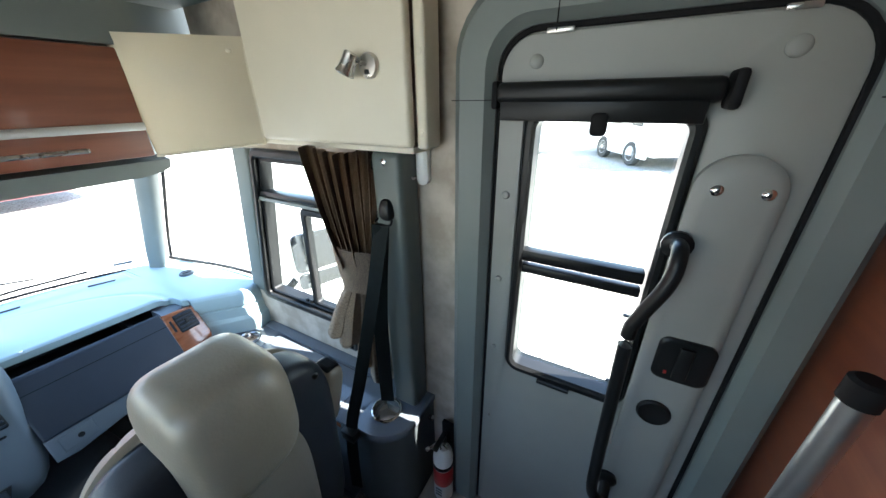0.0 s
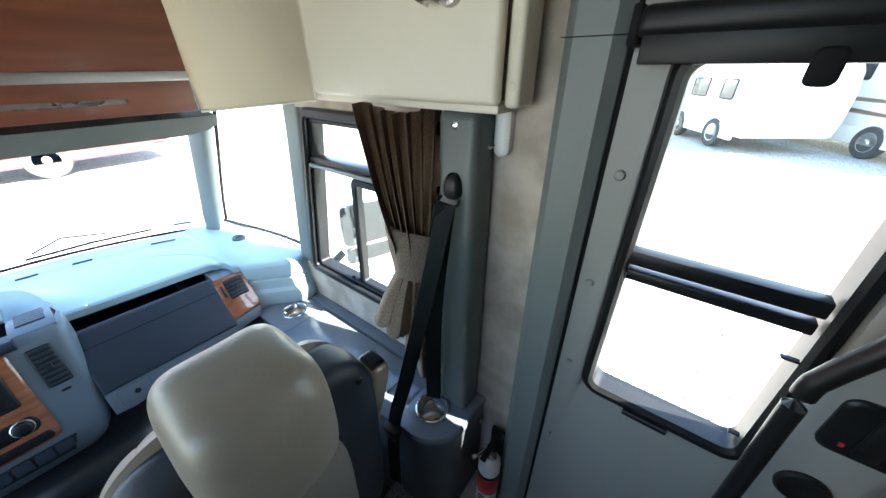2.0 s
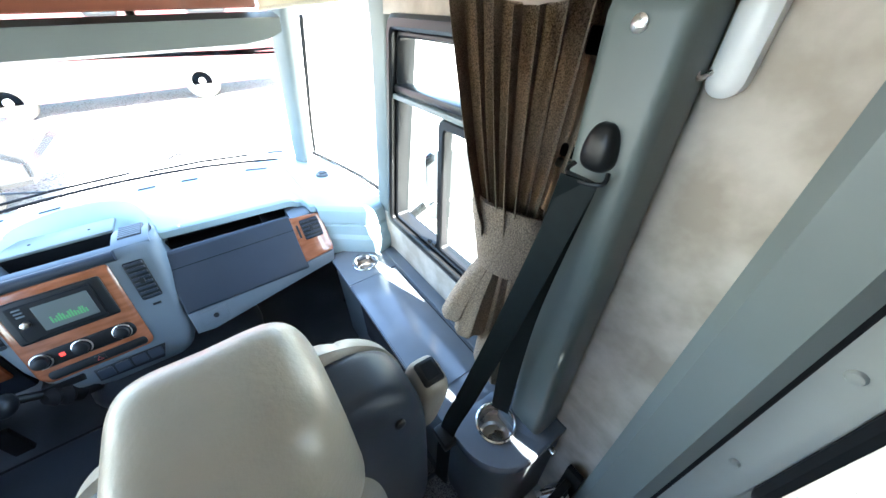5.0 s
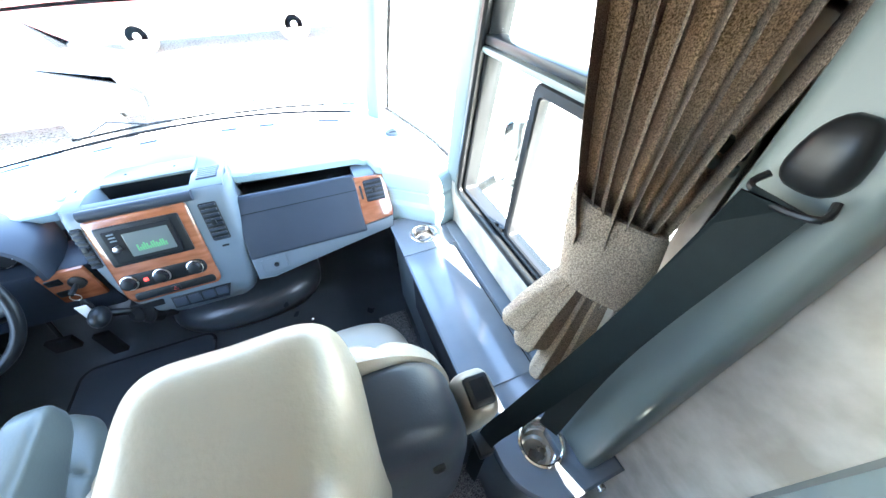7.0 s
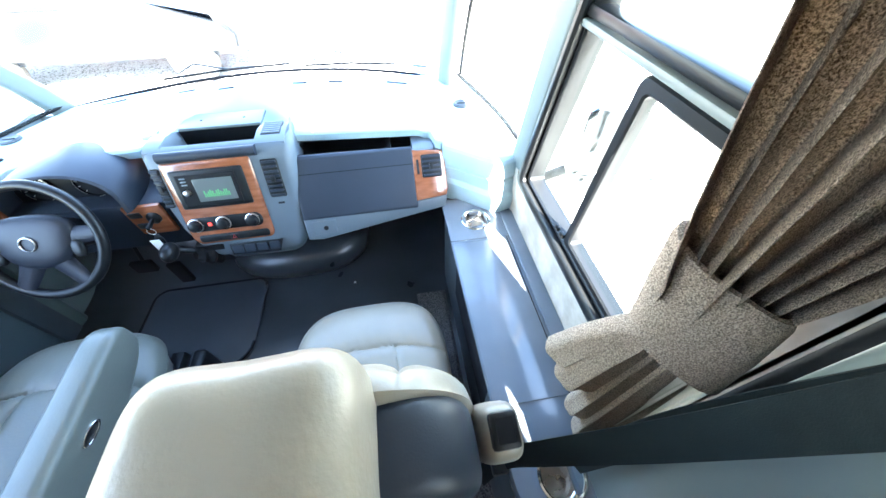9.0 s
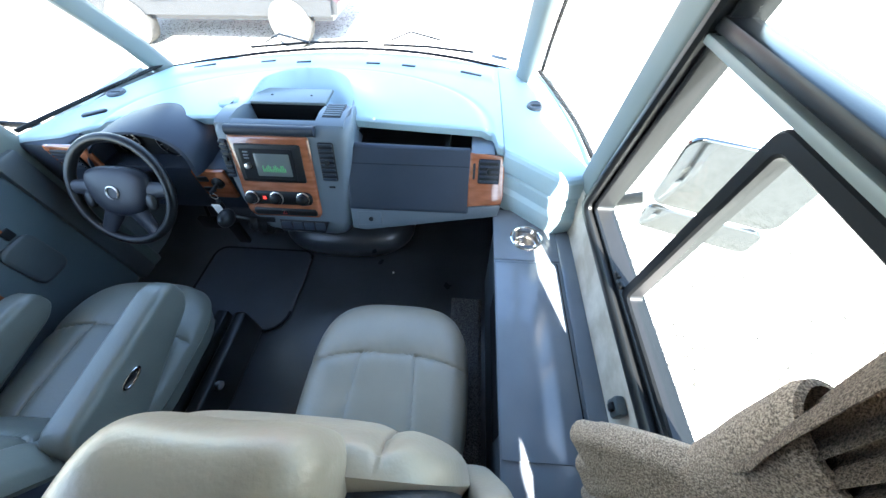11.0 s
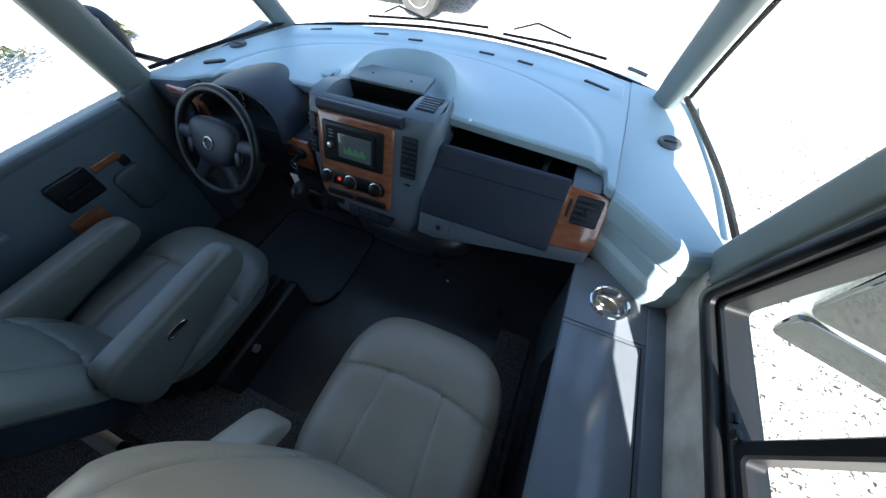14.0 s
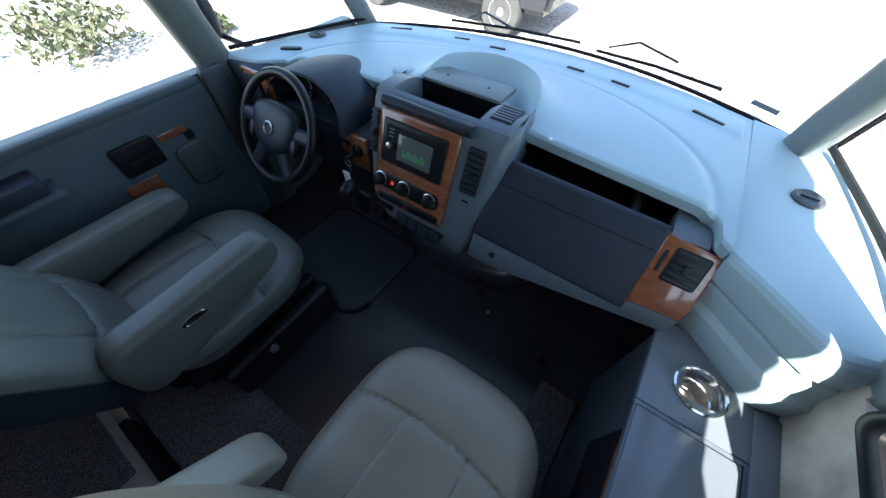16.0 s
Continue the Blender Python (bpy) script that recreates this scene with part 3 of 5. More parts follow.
for x_ in (-0.45, 0.55):
    part("hinge", tube(bm_new(), [(x_, 0.915, 1.215), (x_, 0.915, 1.262)], 0.007, 8), BLACK, visor, "black hinge post")

cp = thing("corner_cupboard", Matrix.Identity(4), "cream padded vinyl overhead corner cupboard front", "cupboard", "cream overhead panels")
a, b = Vector((0.735, 0.842, 0)), Vector((0.922, 0.652, 0))
d = (b - a).normalized()
nrm = Vector((d.y, -d.x, 0))
cpb = bm_new()
rows = []
for j in range(9):
    v = j / 8
    row = []
    for i in range(9):
        u = i / 8
        pz = 1.24 + 0.26 * v + 0.02 * (1 - v) * (u - 0.5)
        bul = 0.012 * (1 - (2 * u - 1) ** 4) * (1 - (2 * v - 1) ** 4)
        p = a + d * (b - a).length * (u * (1 - 0.02) + 0.01) + nrm * bul
        row.append((p.x - 0.02 * v * (1 - u), p.y, pz))
    rows.append(row)
ring_loft(cpb, rows, False, False)
bmesh.ops.solidify(cpb, geom=cpb.faces[:], thickness=0.02)
part("pad", cpb, CREAM, cp)
part("piping", tube(bm_new(), [Vector(q_) + nrm * 0.002 for q_ in rows[0]], 0.003, 8), CREAM, cp, "sewn cream piping")
part("piping", tube(bm_new(), [Vector(q_[-1]) + nrm * 0.002 for q_ in rows], 0.003, 8), CREAM, cp, "sewn cream piping")
part("button", turned(bm_new(), Vector(rows[7][7]) + nrm * 0.001, nrm, [(0.006, 0), (0.006, 0.003), (0.003, 0.0045)], 12), CREAM, cp, "cream cover button")
sp = thing("overhead_cupboard", Matrix.Identity(4), "cream padded vinyl overhead cupboard side", "cupboard", "cream overhead panels")
spb = boxed((0.915, 0.17, 1.262), (0.94, 0.652, 1.70), 0.009, 3)
part("pad", spb, CREAM, sp)
part("end_strip", boxed((0.938, 0.143, 1.258), (1.0, 0.169, 1.70), 0.008, 3), CREAM, sp)
for z in (1.29, 1.44):
    part("button", turned(bm_new(), (0.94, 0.156, z), (-1, 0, 0), [(0.007, 0), (0.007, 0.003), (0.003, 0.005)], 12), CREAM, sp)
solid("cornice", boxed((0.935, 0.175, 1.248), (1.02, 0.98, 1.262), 0.003), CREAM, "cream underside of the overhead panel above the curtain", "cornice")

lamp_t = thing("reading_lamp", Matrix.Identity(4), "brushed nickel swivel reading lamp on the cream panel", "lamp")
part("base", turned(bm_new(), (0.915, 0.257, 1.418), (-1, 0, 0), [(0.024, 0), (0.024, 0.004), (0.021, 0.009), (0.009, 0.011)], 28), STEEL, lamp_t)
part("switch", boxed((0.901, 0.252, 1.402), (0.906, 0.262, 1.411), 0.002), BLACK, lamp_t)
part("arm", tube(bm_new(), [(0.906, 0.259, 1.42), (0.892, 0.267, 1.424), (0.888, 0.279, 1.428)], 0.004, 8), STEEL, lamp_t)
part("shade", turned(bm_new(), (0.89, 0.277, 1.44), Vector((-0.2, 0.4, -0.8)), [(0.009, 0), (0.0145, 0.003), (0.0155, 0.028), (0.0195, 0.041), (0.018, 0.043), (0.013, 0.032)], 24), STEEL, lamp_t)
part("bulb", turned(bm_new(), (0.89, 0.277, 1.44), Vector((-0.2, 0.4, -0.8)), [(0.004, 0.024), (0.012, 0.032), (0.009, 0.036)], 16), WHITE, lamp_t)

# ---- B pillar trim, belt, wall hook ----
bp_ = thing("pillar_cover", Matrix.Identity(4), "grey-green plastic belt pillar cover with a dark edge", "pillar")
part("cover", boxed((0.94, 0.218, 0.43), (1.02, 0.306, 1.248), 0.016, 3), GREY_SHADED, bp_)
part("screw", turned(bm_new(), (0.94, 0.264, 1.224), (-1, 0, 0), [(0.008, 0), (0.008, 0.002), (0.004, 0.004)], 14), STEEL, bp_)
part("foot", boxed((0.915, 0.205, 0.40), (1.02, 0.32, 0.436), 0.006), CONSOLE_GREY, bp_)
hook = thing("tieback_hook", Matrix.Identity(4), "white oval plastic light with a small metal hook", "wall hook")
part("plate", plate(rrect(0.200, 1.212, 0.032, 0.098, 0.0155, 6), XP, 1.02, 0.998, 0.006), WHITE, hook)
part("hook", tube(bm_new(), smooth_path([(0.999, 0.212, 1.185), (0.988, 0.217, 1.18), (0.988, 0.222, 1.19)], 4), 0.0025, 6), STEEL, hook)

belt = thing("seat_belt", Matrix.Identity(4), "black three-point seat belt hung from the pillar", "seat belt")
anchor = part("anchor", superform(0.036, 0.046, 0.055, 2.6, 2.8, 20, 12, lambda x, y, z: (x * (0.85 - 6 * z), y * (0.85 - 6 * z), z)), BLACK, belt)
anchor.location = (0.937, 0.264, 1.11)
part("ring", tube(bm_new(), smooth_path([(0.924, 0.241, 1.09), (0.914, 0.239, 1.081), (0.910, 0.262, 1.077), (0.914, 0.285, 1.081), (0.924, 0.283, 1.09)], 4), 0.0028, 8), BLACK, belt)


def strap(pts, width, thick, across):
    bm = bm_new()
    ac = Vector(across).normalized()
    rings = []
    for i, p in enumerate(pts):
        p = Vector(p)
        dd = (Vector(pts[min(i + 1, len(pts) - 1)]) - Vector(pts[max(i - 1, 0)])).normalized()
        s_ = (ac - dd * ac.dot(dd)).normalized()
        n_ = s_.cross(dd)
        rings.append([p + s_ * a * width / 2 + n_ * b * thick / 2 for a, b in ((-1, -1), (1, -1), (1, 1), (-1, 1))])
    return ring_loft(bm, rings)


part("strap", strap(smooth_path([(0.912, 0.262, 1.082), (0.868, 0.29, 0.85), (0.82, 0.322, 0.62), (0.778, 0.345, 0.44), (0.755, 0.34, 0.2)], 6), 0.038, 0.002, (0.25, -1, 0)), BELT, belt)
part("strap", strap(smooth_path([(0.909, 0.264, 1.08), (0.912, 0.30, 0.8), (0.918, 0.315, 0.44)], 6), 0.043, 0.002, (0.5, -1, 0)), BELT, belt, "strap running down the pillar")
part("tongue", boxed((0.757, 0.32, 0.418), (0.79, 0.37, 0.452), 0.004), BLACK, belt)

# ---- curtain ----
def cloth(profile, folds, z_list):
    """Rings of a folded cloth at heights z: profile(z) -> x and y of one end, of the other end, with the fold depth."""
    bm = bm_new()
    n = 230
    rows = []
    for z in z_list:
        y0, y1, x, dep, lean = profile(z)
        row = []
        for i in range(n + 1):
            u = i / n
            ph = folds * 2 * math.pi * u + 0.5 * math.sin(5 * u + 3 * z) + 0.3 * math.sin(9 * u)
            w = math.sin(ph)
            cx0, cy0, cx1, cy1 = y0, y1, x, lean
            ax, ay = cx0 + (cx1 - cx0) * u, cy0 + (cy1 - cy0) * u
            amp = 0.75 + 0.35 * math.sin(13 * u + 1.0) + 0.12 * math.sin(31 * u + 4 * z)
            off = dep * (w * amp + 0.22 * math.sin(2 * ph + 9 * z) + 0.35 * math.sin(3 * u + 5 * z)) + 0.012 * math.sin(math.pi * u)
            run = dep * 0.22 * math.cos(ph)
            row.append((ax - 0.8 * off - 0.55 * run, ay - 0.55 * off + 0.8 * run, z + 0.01 * math.sin(7 * u + z)))
        rows.append(row)
    ring_loft(bm, rows, False, False)
    bmesh.ops.solidify(bm, geom=bm.faces[:], thickness=0.003)
    return bm


def upper(z):
    k = max(0.0, min(1.0, (z - 0.94) / 0.30))
    k = k ** 0.8
    return 0.985 + 0.03 * k, 0.352 - 0.03 * k, 0.914 - 0.018 * k, 0.026 + 0.010 * k, 0.422 + 0.064 * k


curtain = thing("curtain", Matrix.Identity(4), "brown tweed curtain gathered in a matching tieback", "curtain")
part("upper_drape", cloth(upper, 7.5, np.linspace(0.92, 1.245, 30)), TWEED, curtain)
def lobe(p0, p1, p2, r0, r1, squash, seedk):
    """One hanging fold of cloth below the tieback: an open, wrinkled, rounded sleeve."""
    bm_ = bm_new()
    path = smooth_path([p0, p1, p2], 8)
    rings_ = []
    for k, p in enumerate(path):
        t = k / (len(path) - 1)
        r = (r0 + (r1 - r0) * t ** 0.7) * (1 if t < 0.9 else 1 - 4 * (t - 0.9))
        rings_.append([(p.x + r * math.cos(a) * (1 + 0.16 * math.sin(3 * a + seedk + 2 * t)), p.y + r * squash * math.sin(a) * (1 + 0.16 * math.sin(4 * a + seedk)), p.z + 0.006 * math.sin(2 * a + seedk)) for a in (2 * math.pi * i_ / 28 for i_ in range(28))])
    return ring_loft(bm_, rings_)


for p0, p1, p2, r0, r1, sq in (
    ((0.918, 0.402, 0.87), (0.895, 0.425, 0.79), (0.875, 0.445, 0.70), 0.014, 0.031, 1.0),
    ((0.928, 0.392, 0.87), (0.905, 0.402, 0.78), (0.888, 0.412, 0.665), 0.014, 0.034, 0.9),
    ((0.94, 0.383, 0.87), (0.925, 0.383, 0.72), (0.912, 0.385, 0.565), 0.014, 0.024, 0.9),
    ((0.955, 0.372, 0.87), (0.945, 0.366, 0.70), (0.935, 0.362, 0.49), 0.014, 0.024, 0.9),
    ((0.972, 0.362, 0.87), (0.968, 0.355, 0.70), (0.962, 0.35, 0.50), 0.014, 0.02, 0.9)):
    part("fold", lobe(p0, p1, p2, r0, r1, sq, p0[0] * 60), TWEED, curtain)
lin = cloth(lambda z: (0.99, 0.33, 0.95, 0.007, 0.36), 2.0, np.linspace(0.47, 0.83, 10))
part("lining", lin, LINING, curtain, "cream lining")
def tie_point(z, g_, t_):
    a_ = (0.030 + g_) * math.copysign(abs(math.cos(t_)) ** 0.8, math.cos(t_))
    b_ = (0.058 + g_) * math.copysign(abs(math.sin(t_)) ** 0.8, math.sin(t_))
    return 0.948 + 0.74 * a_ - 0.67 * b_, 0.382 + 0.67 * a_ + 0.74 * b_ + 0.15 * (z - 0.88), z + 0.02 * math.sin(t_)


tb = bm_new()
rings = []
for z, g_ in ((0.842, 0.0), (0.845, 0.004), (0.87, 0.004), (0.91, 0.006), (0.965, 0.006), (0.975, 0.003), (0.976, -0.002)):
    rings.append([tie_point(z, g_, t_) for t_ in (2 * math.pi * k / 40 for k in range(40))])
ring_loft(tb, rings, True, False)
part("tieback", tb, TWEED, curtain, "wide tweed tieback band")

# ---- side console ----
sc = thing("side_console", Matrix.Identity(4), "blue-grey laminate side console with a lid along the wall", "console")
part("body", boxes(((0.80, 0.36, 0.0), (1.02, 0.95, 0.425)), ((0.80, 0.95, 0.0), (1.02, 1.14, 0.33)), ((0.80, 0.95, 0.33), (0.812, 1.14, 0.425))), DARKGREY, sc)
part("top", boxed((0.787, 0.36, 0.425), (1.02, 0.945, 0.437), 0.003), LAMINATE, sc)


def circle_like(outline, cx, cy, r):
    return [(cx + r * math.cos(a), cy + r * math.sin(a)) for a in (math.atan2(v - cy, u - cx) for u, v in outline)]


fo = rrect(0.9035, 1.0485, 0.233, 0.205, 0.004, 8)
part("front_top", frame_ring(fo, circle_like(fo, 0.888, 1.03, 0.045), ZP, 0.425, 0.437, 0.002), LAMINATE, sc)
part("lid", boxed((0.79, 0.44, 0.4375), (0.967, 0.932, 0.442), 0.002), LAMINATE, sc, "hinged laminate lid")
part("lid_gap", boxed((0.967, 0.44, 0.437), (0.9705, 0.936, 0.4385)), RUBBER, sc)
part("lid_gap", boxed((0.79, 0.932, 0.437), (0.9705, 0.9345, 0.4385)), RUBBER, sc)
part("back_rail", boxed((0.978, 0.36, 0.437), (1.02, 1.05, 0.444), 0.002), LAMINATE, sc)
# no hollow here: a black sheet paints the shade inside the pocket opening
part("pocket_shade", boxed((0.7985, 0.5, 0.2), (0.802, 0.90, 0.38), 0.001), RUBBER, sc, "flat black sheet standing in for the shade of a side pocket")
part("wood_edge", boxed((0.796, 0.42, 0.385), (0.80, 0.86, 0.40), 0.001), ORANGEWOOD, sc)
rc = bm_new()
out = [(0.795, 0.36)] + [(0.90 + 0.105 * math.cos(a), 0.31 + 0.115 * math.sin(a)) for a in np.linspace(math.pi, 1.5 * math.pi, 10)] + [(1.015, 0.195), (1.015, 0.36)]
ring_loft(rc, [[(u, v, z) for u, v in out] for z in (0.0, 0.415)], True, False)
part("rounded_end", rc, DARKGREY, sc, "dark rounded console end")
dense = []
for (u0, v0), (u1, v1) in zip(out, out[1:] + out[:1]):
    for k in range(5):
        dense.append((u0 + (u1 - u0) * k / 5, v0 + (v1 - v0) * k / 5))
dense = [(0.91 + (u - 0.91) * 1.04, 0.29 + (v - 0.29) * 1.04) for u, v in dense]
rt = frame_ring(dense, circle_like(dense, 0.89, 0.298, 0.045), ZP, 0.413, 0.438, 0.005)
part("end_top", rt, LAMINATE, sc)
part("keyhole", turned(bm_new(), (0.985, 0.194, 0.36), (0, -1, 0), [(0.01, 0), (0.01, 0.012), (0.006, 0.014)], 14), STEEL, sc)


def cup(x, y, z, r, label):
    c = thing("cup_holder", pose(x, y, z), label, "cup holder", "steel cup holders")
    part("rim", turned(bm_new(), (0, 0, 0), (0, 0, 1), [(r - 0.001, -0.004), (r - 0.001, 0.001), (r + 0.004, 0.001), (r + 0.004, 0.003), (r, 0.0045), (r - 0.003, 0.003), (r - 0.003, -0.004), (r - 0.001, -0.004)], 40, False), CHROME, c)
    part("bowl", turned(bm_new(), (0, 0, 0), (0, 0, 1), [(r - 0.003, 0.002), (r - 0.004, -0.02), (r - 0.006, -0.035), (r - 0.009, -0.037), (r - 0.0095, -0.072), (r - 0.016, -0.078), (r * 0.4, -0.078), (r * 0.02, -0.078)], 40, False), STEEL, c)
    return c


cup(0.888, 1.03, 0.437, 0.045, "polished steel cup holder sunk in the console front")
cup(0.89, 0.298, 0.4385, 0.045, "polished steel cup holder sunk in the rounded console end")

# ---- fire extinguisher ----
fe = thing("fire_extinguisher", pose(0.952, 0.125, 0.04), "small white fire extinguisher with a red label, wall bracket", "fire extinguisher")
part("cylinder", turned(bm_new(), (0, 0, 0), (0, 0, 1), [(0.03, 0.0), (0.034, 0.006), (0.034, 0.21), (0.03, 0.235), (0.016, 0.258), (0.013, 0.265)], 28), WHITE, fe)
part("label_band", turned(bm_new(), (0, 0, 0), (0, 0, 1), [(0.0343, 0.085), (0.0348, 0.086), (0.0348, 0.165), (0.0343, 0.166)], 28, False), RED, fe, "red printed label")
for z in (0.035, 0.05, 0.065):
    part("print_bar", boxed((-0.0355, -0.012, z), (-0.034, 0.012, z + 0.006)), CONSOLE_GREY, fe)
part("strap", turned(bm_new(), (0, 0, 0), (0, 0, 1), [(0.0345, 0.172), (0.037, 0.173), (0.037, 0.185), (0.0345, 0.186)], 28, False), BLACK, fe)
part("valve", turned(bm_new(), (0, 0, 0.262), (0, 0, 1), [(0.014, 0), (0.014, 0.03), (0.01, 0.036)], 16), BLACK, fe)
part("gauge", turned(bm_new(), (-0.012, -0.01, 0.28), (-1, -0.6, 0.2), [(0.013, 0), (0.013, 0.01), (0.01, 0.012)], 18), STEEL, fe)
part("lever", boxed((-0.055, -0.009, 0.30), (0.02, 0.009, 0.308), 0.003), BLACK, fe)
part("nozzle", tube(bm_new(), [(-0.01, 0.01, 0.285), (-0.055, 0.03, 0.288)], 0.006, 10), STEEL, fe)
part("bracket", boxed((0.03, -0.02, 0.1), (0.045, 0.02, 0.33), 0.003), BLACK, fe)


# ---- dashboard ----
def yrear(x):
    pts = [(-0.74, 1.15), (-0.60, 1.19), (-0.52, 1.26), (-0.42, 1.30), (-0.15, 1.31), (-0.09, 1.37), (0.28, 1.37), (0.31, 1.325), (0.765, 1.285), (0.775, 1.275), (0.782, 1.22), (0.80, 1.205)]
    for (x0, y0), (x1, y1) in zip(pts, pts[1:]):
        if x <= x1:
            return y0 + (y1 - y0) * max(0.0, (x - x0) / (x1 - x0))
    return pts[-1][1]


def yfore(x):
    if x < -0.55:
        return 1.73 + (x + 0.55) / 0.19 * 0.55
    if x > 0.92:
        return 1.72
    return yfront(x) - 0.005


def dash_z(x, y):
    f = (y - 1.2) / 0.75
    z = 0.638 - 0.03 * f * f
    e = math.sqrt(((x - 0.16) / (0.585 if x > 0.16 else 0.67)) ** 2 + ((y - 1.29) / 0.425) ** 2)
    z += 0.011 / (1 + math.exp(max(-60.0, min(60.0, (e - 1) * 110)))) - 0.004 * math.exp(-(((e - 1.03) / 0.018) ** 2))
    # padded strip with the defrost slots, along the windscreen
    g = yfront(x) - y
    z += 0.006 * math.exp(-(((g - 0.10) / 0.055) ** 4)) * (1 if -0.5 < x < 0.78 else 0)
    # arched brow, crisp crest, hollow towards the seats
    r = math.hypot((x - 0.135) / 0.18, (y - 1.34) / 0.205)
    k = max(0.0, min(1.0, (y - 1.31) / 0.17))
    k = k * k * (3 - 2 * k)
    if r >= 1:
        z += 0.066 * k * math.exp(-(((r - 1) / 0.26) ** 1.2))
    else:
        q = min(1.0, (1 - r) / 0.34)
        z += 0.066 * k * (1 - q) ** 1.3 - 0.016 * q
    lip = max(0.0, 1 - (y - yrear(x)) / 0.012)
    return z - 0.007 * lip * lip


dash = thing("dashboard", Matrix.Identity(4), "blue-grey moulded dashboard with a dark glove box and wood trim", "dashboard")
bm = bm_new()
cols = np.linspace(-0.74, 0.80, 260)
rows = []
for v in np.linspace(0, 1, 170):
    row = []
    for xs in cols:
        y = yrear(xs) + (yfore(xs) - yrear(xs)) * v
        row.append((xs, y, dash_z(xs, y)))
    rows.append(row)
skirt = [(x, y + 0.003, z - 0.024) for x, y, z in rows[0]]
under = [(x, y + 0.06, z - 0.026) for x, y, z in rows[0]]
ring_loft(bm, [under, skirt] + rows, False, False)
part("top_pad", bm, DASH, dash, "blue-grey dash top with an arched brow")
for x, y, w in ((-0.41, 1.72, 0.085), (-0.165, 1.782, 0.06), (-0.014, 1.788, 0.06), (0.282, 1.792, 0.06), (0.435, 1.772, 0.06), (0.693, 1.702, 0.09)):
    z = dash_z(x, y)
    part("defrost_slot", boxed((-w / 2, -0.007, -0.004), (w / 2, 0.007, 0.003), 0.002, 2, Matrix.Translation((x, y, z)) @ Euler((-0.06, 0, -0.8 * (x - 0.18))).to_matrix().to_4x4()), BLACK, dash)
for x in (0.385, 0.748):
    part("screw", turned(bm_new(), (x, yrear(x) + 0.008, dash_z(x, yrear(x) + 0.008) - 0.001), (0, -0.3, 1), [(0.006, 0), (0.006, 0.002), (0.002, 0.003)], 10), STEEL, dash)
part("light_sensor", turned(bm_new(), (-0.137, 1.40, dash_z(-0.137, 1.40) - 0.004), (0, 0, 1), [(0.036, 0), (0.036, 0.006), (0.03, 0.012), (0.01, 0.014)], 24), DASH, dash)
part("sunload_bump", turned(bm_new(), (-0.49, 1.72, 0.60), (0, 0, 1), [(0.016, 0), (0.016, 0.012), (0.01, 0.018)], 14), RUBBER, dash)

# end cap beside the side window
cap = part("end_cap", bm_new(), DASH, dash, "sculpted blue-grey dash end cap")
bm = bm_new()
top = [(0.804, 1.205), (0.85, 1.172), (0.90, 1.130), (0.94, 1.097), (0.962, 1.082), (0.982, 1.082), (1.005, 1.09), (1.045, 1.10), (1.05, 1.14), (1.045, 1.25), (1.03, 1.38), (1.0, 1.55), (0.965, 1.70), (0.94, 1.73), (0.80, 1.775), (0.804, 1.5)]
cx_, cy_ = 0.95, 1.4


def capring(z, k, push):
    return [(cx_ + (u - cx_) * k, cy_ + (v - cy_) * k - (push if v < 1.3 else 0), z) for u, v in top]


ring_loft(bm, [capring(0.425, 1.0, 0.024), capring(0.45, 1.0, 0.03), capring(0.485, 1.0, 0.034), capring(0.50, 1.0, 0.031), capring(0.515, 1.0, 0.018), capring(0.552, 1.0, 0.014), capring(0.558, 1.0, 0.005), capring(0.561, 1.0, 0.005), capring(0.566, 1.0, 0.013), capring(0.596, 1.0, 0.011), capring(0.614, 1.0, 0.004), capring(0.622, 1.0, -0.005), capring(0.626, 1.0, -0.016)])
bm.to_mesh(cap.data)
bm.free()
for p in cap.data.polygons:
    p.use_smooth = True
cap.data.set_sharp_from_angle(angle=radians(20))


def vent_disc(x, y, z, label):
    d_ = thing("round_vent", pose(x, y, z), label, "vent", "round dash vents")
    part("bezel", turned(bm_new(), (0, 0, 0), (0, 0, 1), [(0.031, -0.004), (0.031, 0.005), (0.026, 0.009), (0.02, 0.006), (0.006, 0.006)], 28), DARKGREY, d_)
    part("flap", boxed((-0.017, -0.003, 0.006), (0.017, 0.003, 0.009), 0.001), BLACK, d_)
    return d_


vent_disc(0.922, 1.470, 0.626, "dark round air vent in the dash end cap")
vent_disc(-0.612, 1.468, dash_z(-0.612, 1.468), "dark round air vent in the dash top")
sw2 = part("oval_switch", plate(rrect(0, 0, 0.075, 0.026, 0.012, 5), ZP, -0.006, 0.006, 0.003), BLACK, dash, "oval switch plate")
sw2.matrix_world = pose(-0.585, 1.325, dash_z(-0.585, 1.325), 0, 0, 35)

# face plane of the lower dash: z from 0.36 to 0.70, leaning forward at the top
def FP(u, v, d, a=1.11, b=0.375, z0=0.42):
    return (u, a + b * (v - z0) - d * 0.936, v + d * 0.351)


def FG(u, v, d):
    """The glove box leans further forward than the centre stack."""
    z = 0.47 + (v - 0.468) * 0.814
    return (u, 1.124 + 0.67 * (z - 0.47) - d * 0.83, z + d * 0.557)


def face(name, outline, d0, d1, material, parent, label="", bevel=0.003, put=FP):
    return part(name, plate(outline, put, d0, d1, bevel), material, parent, label)


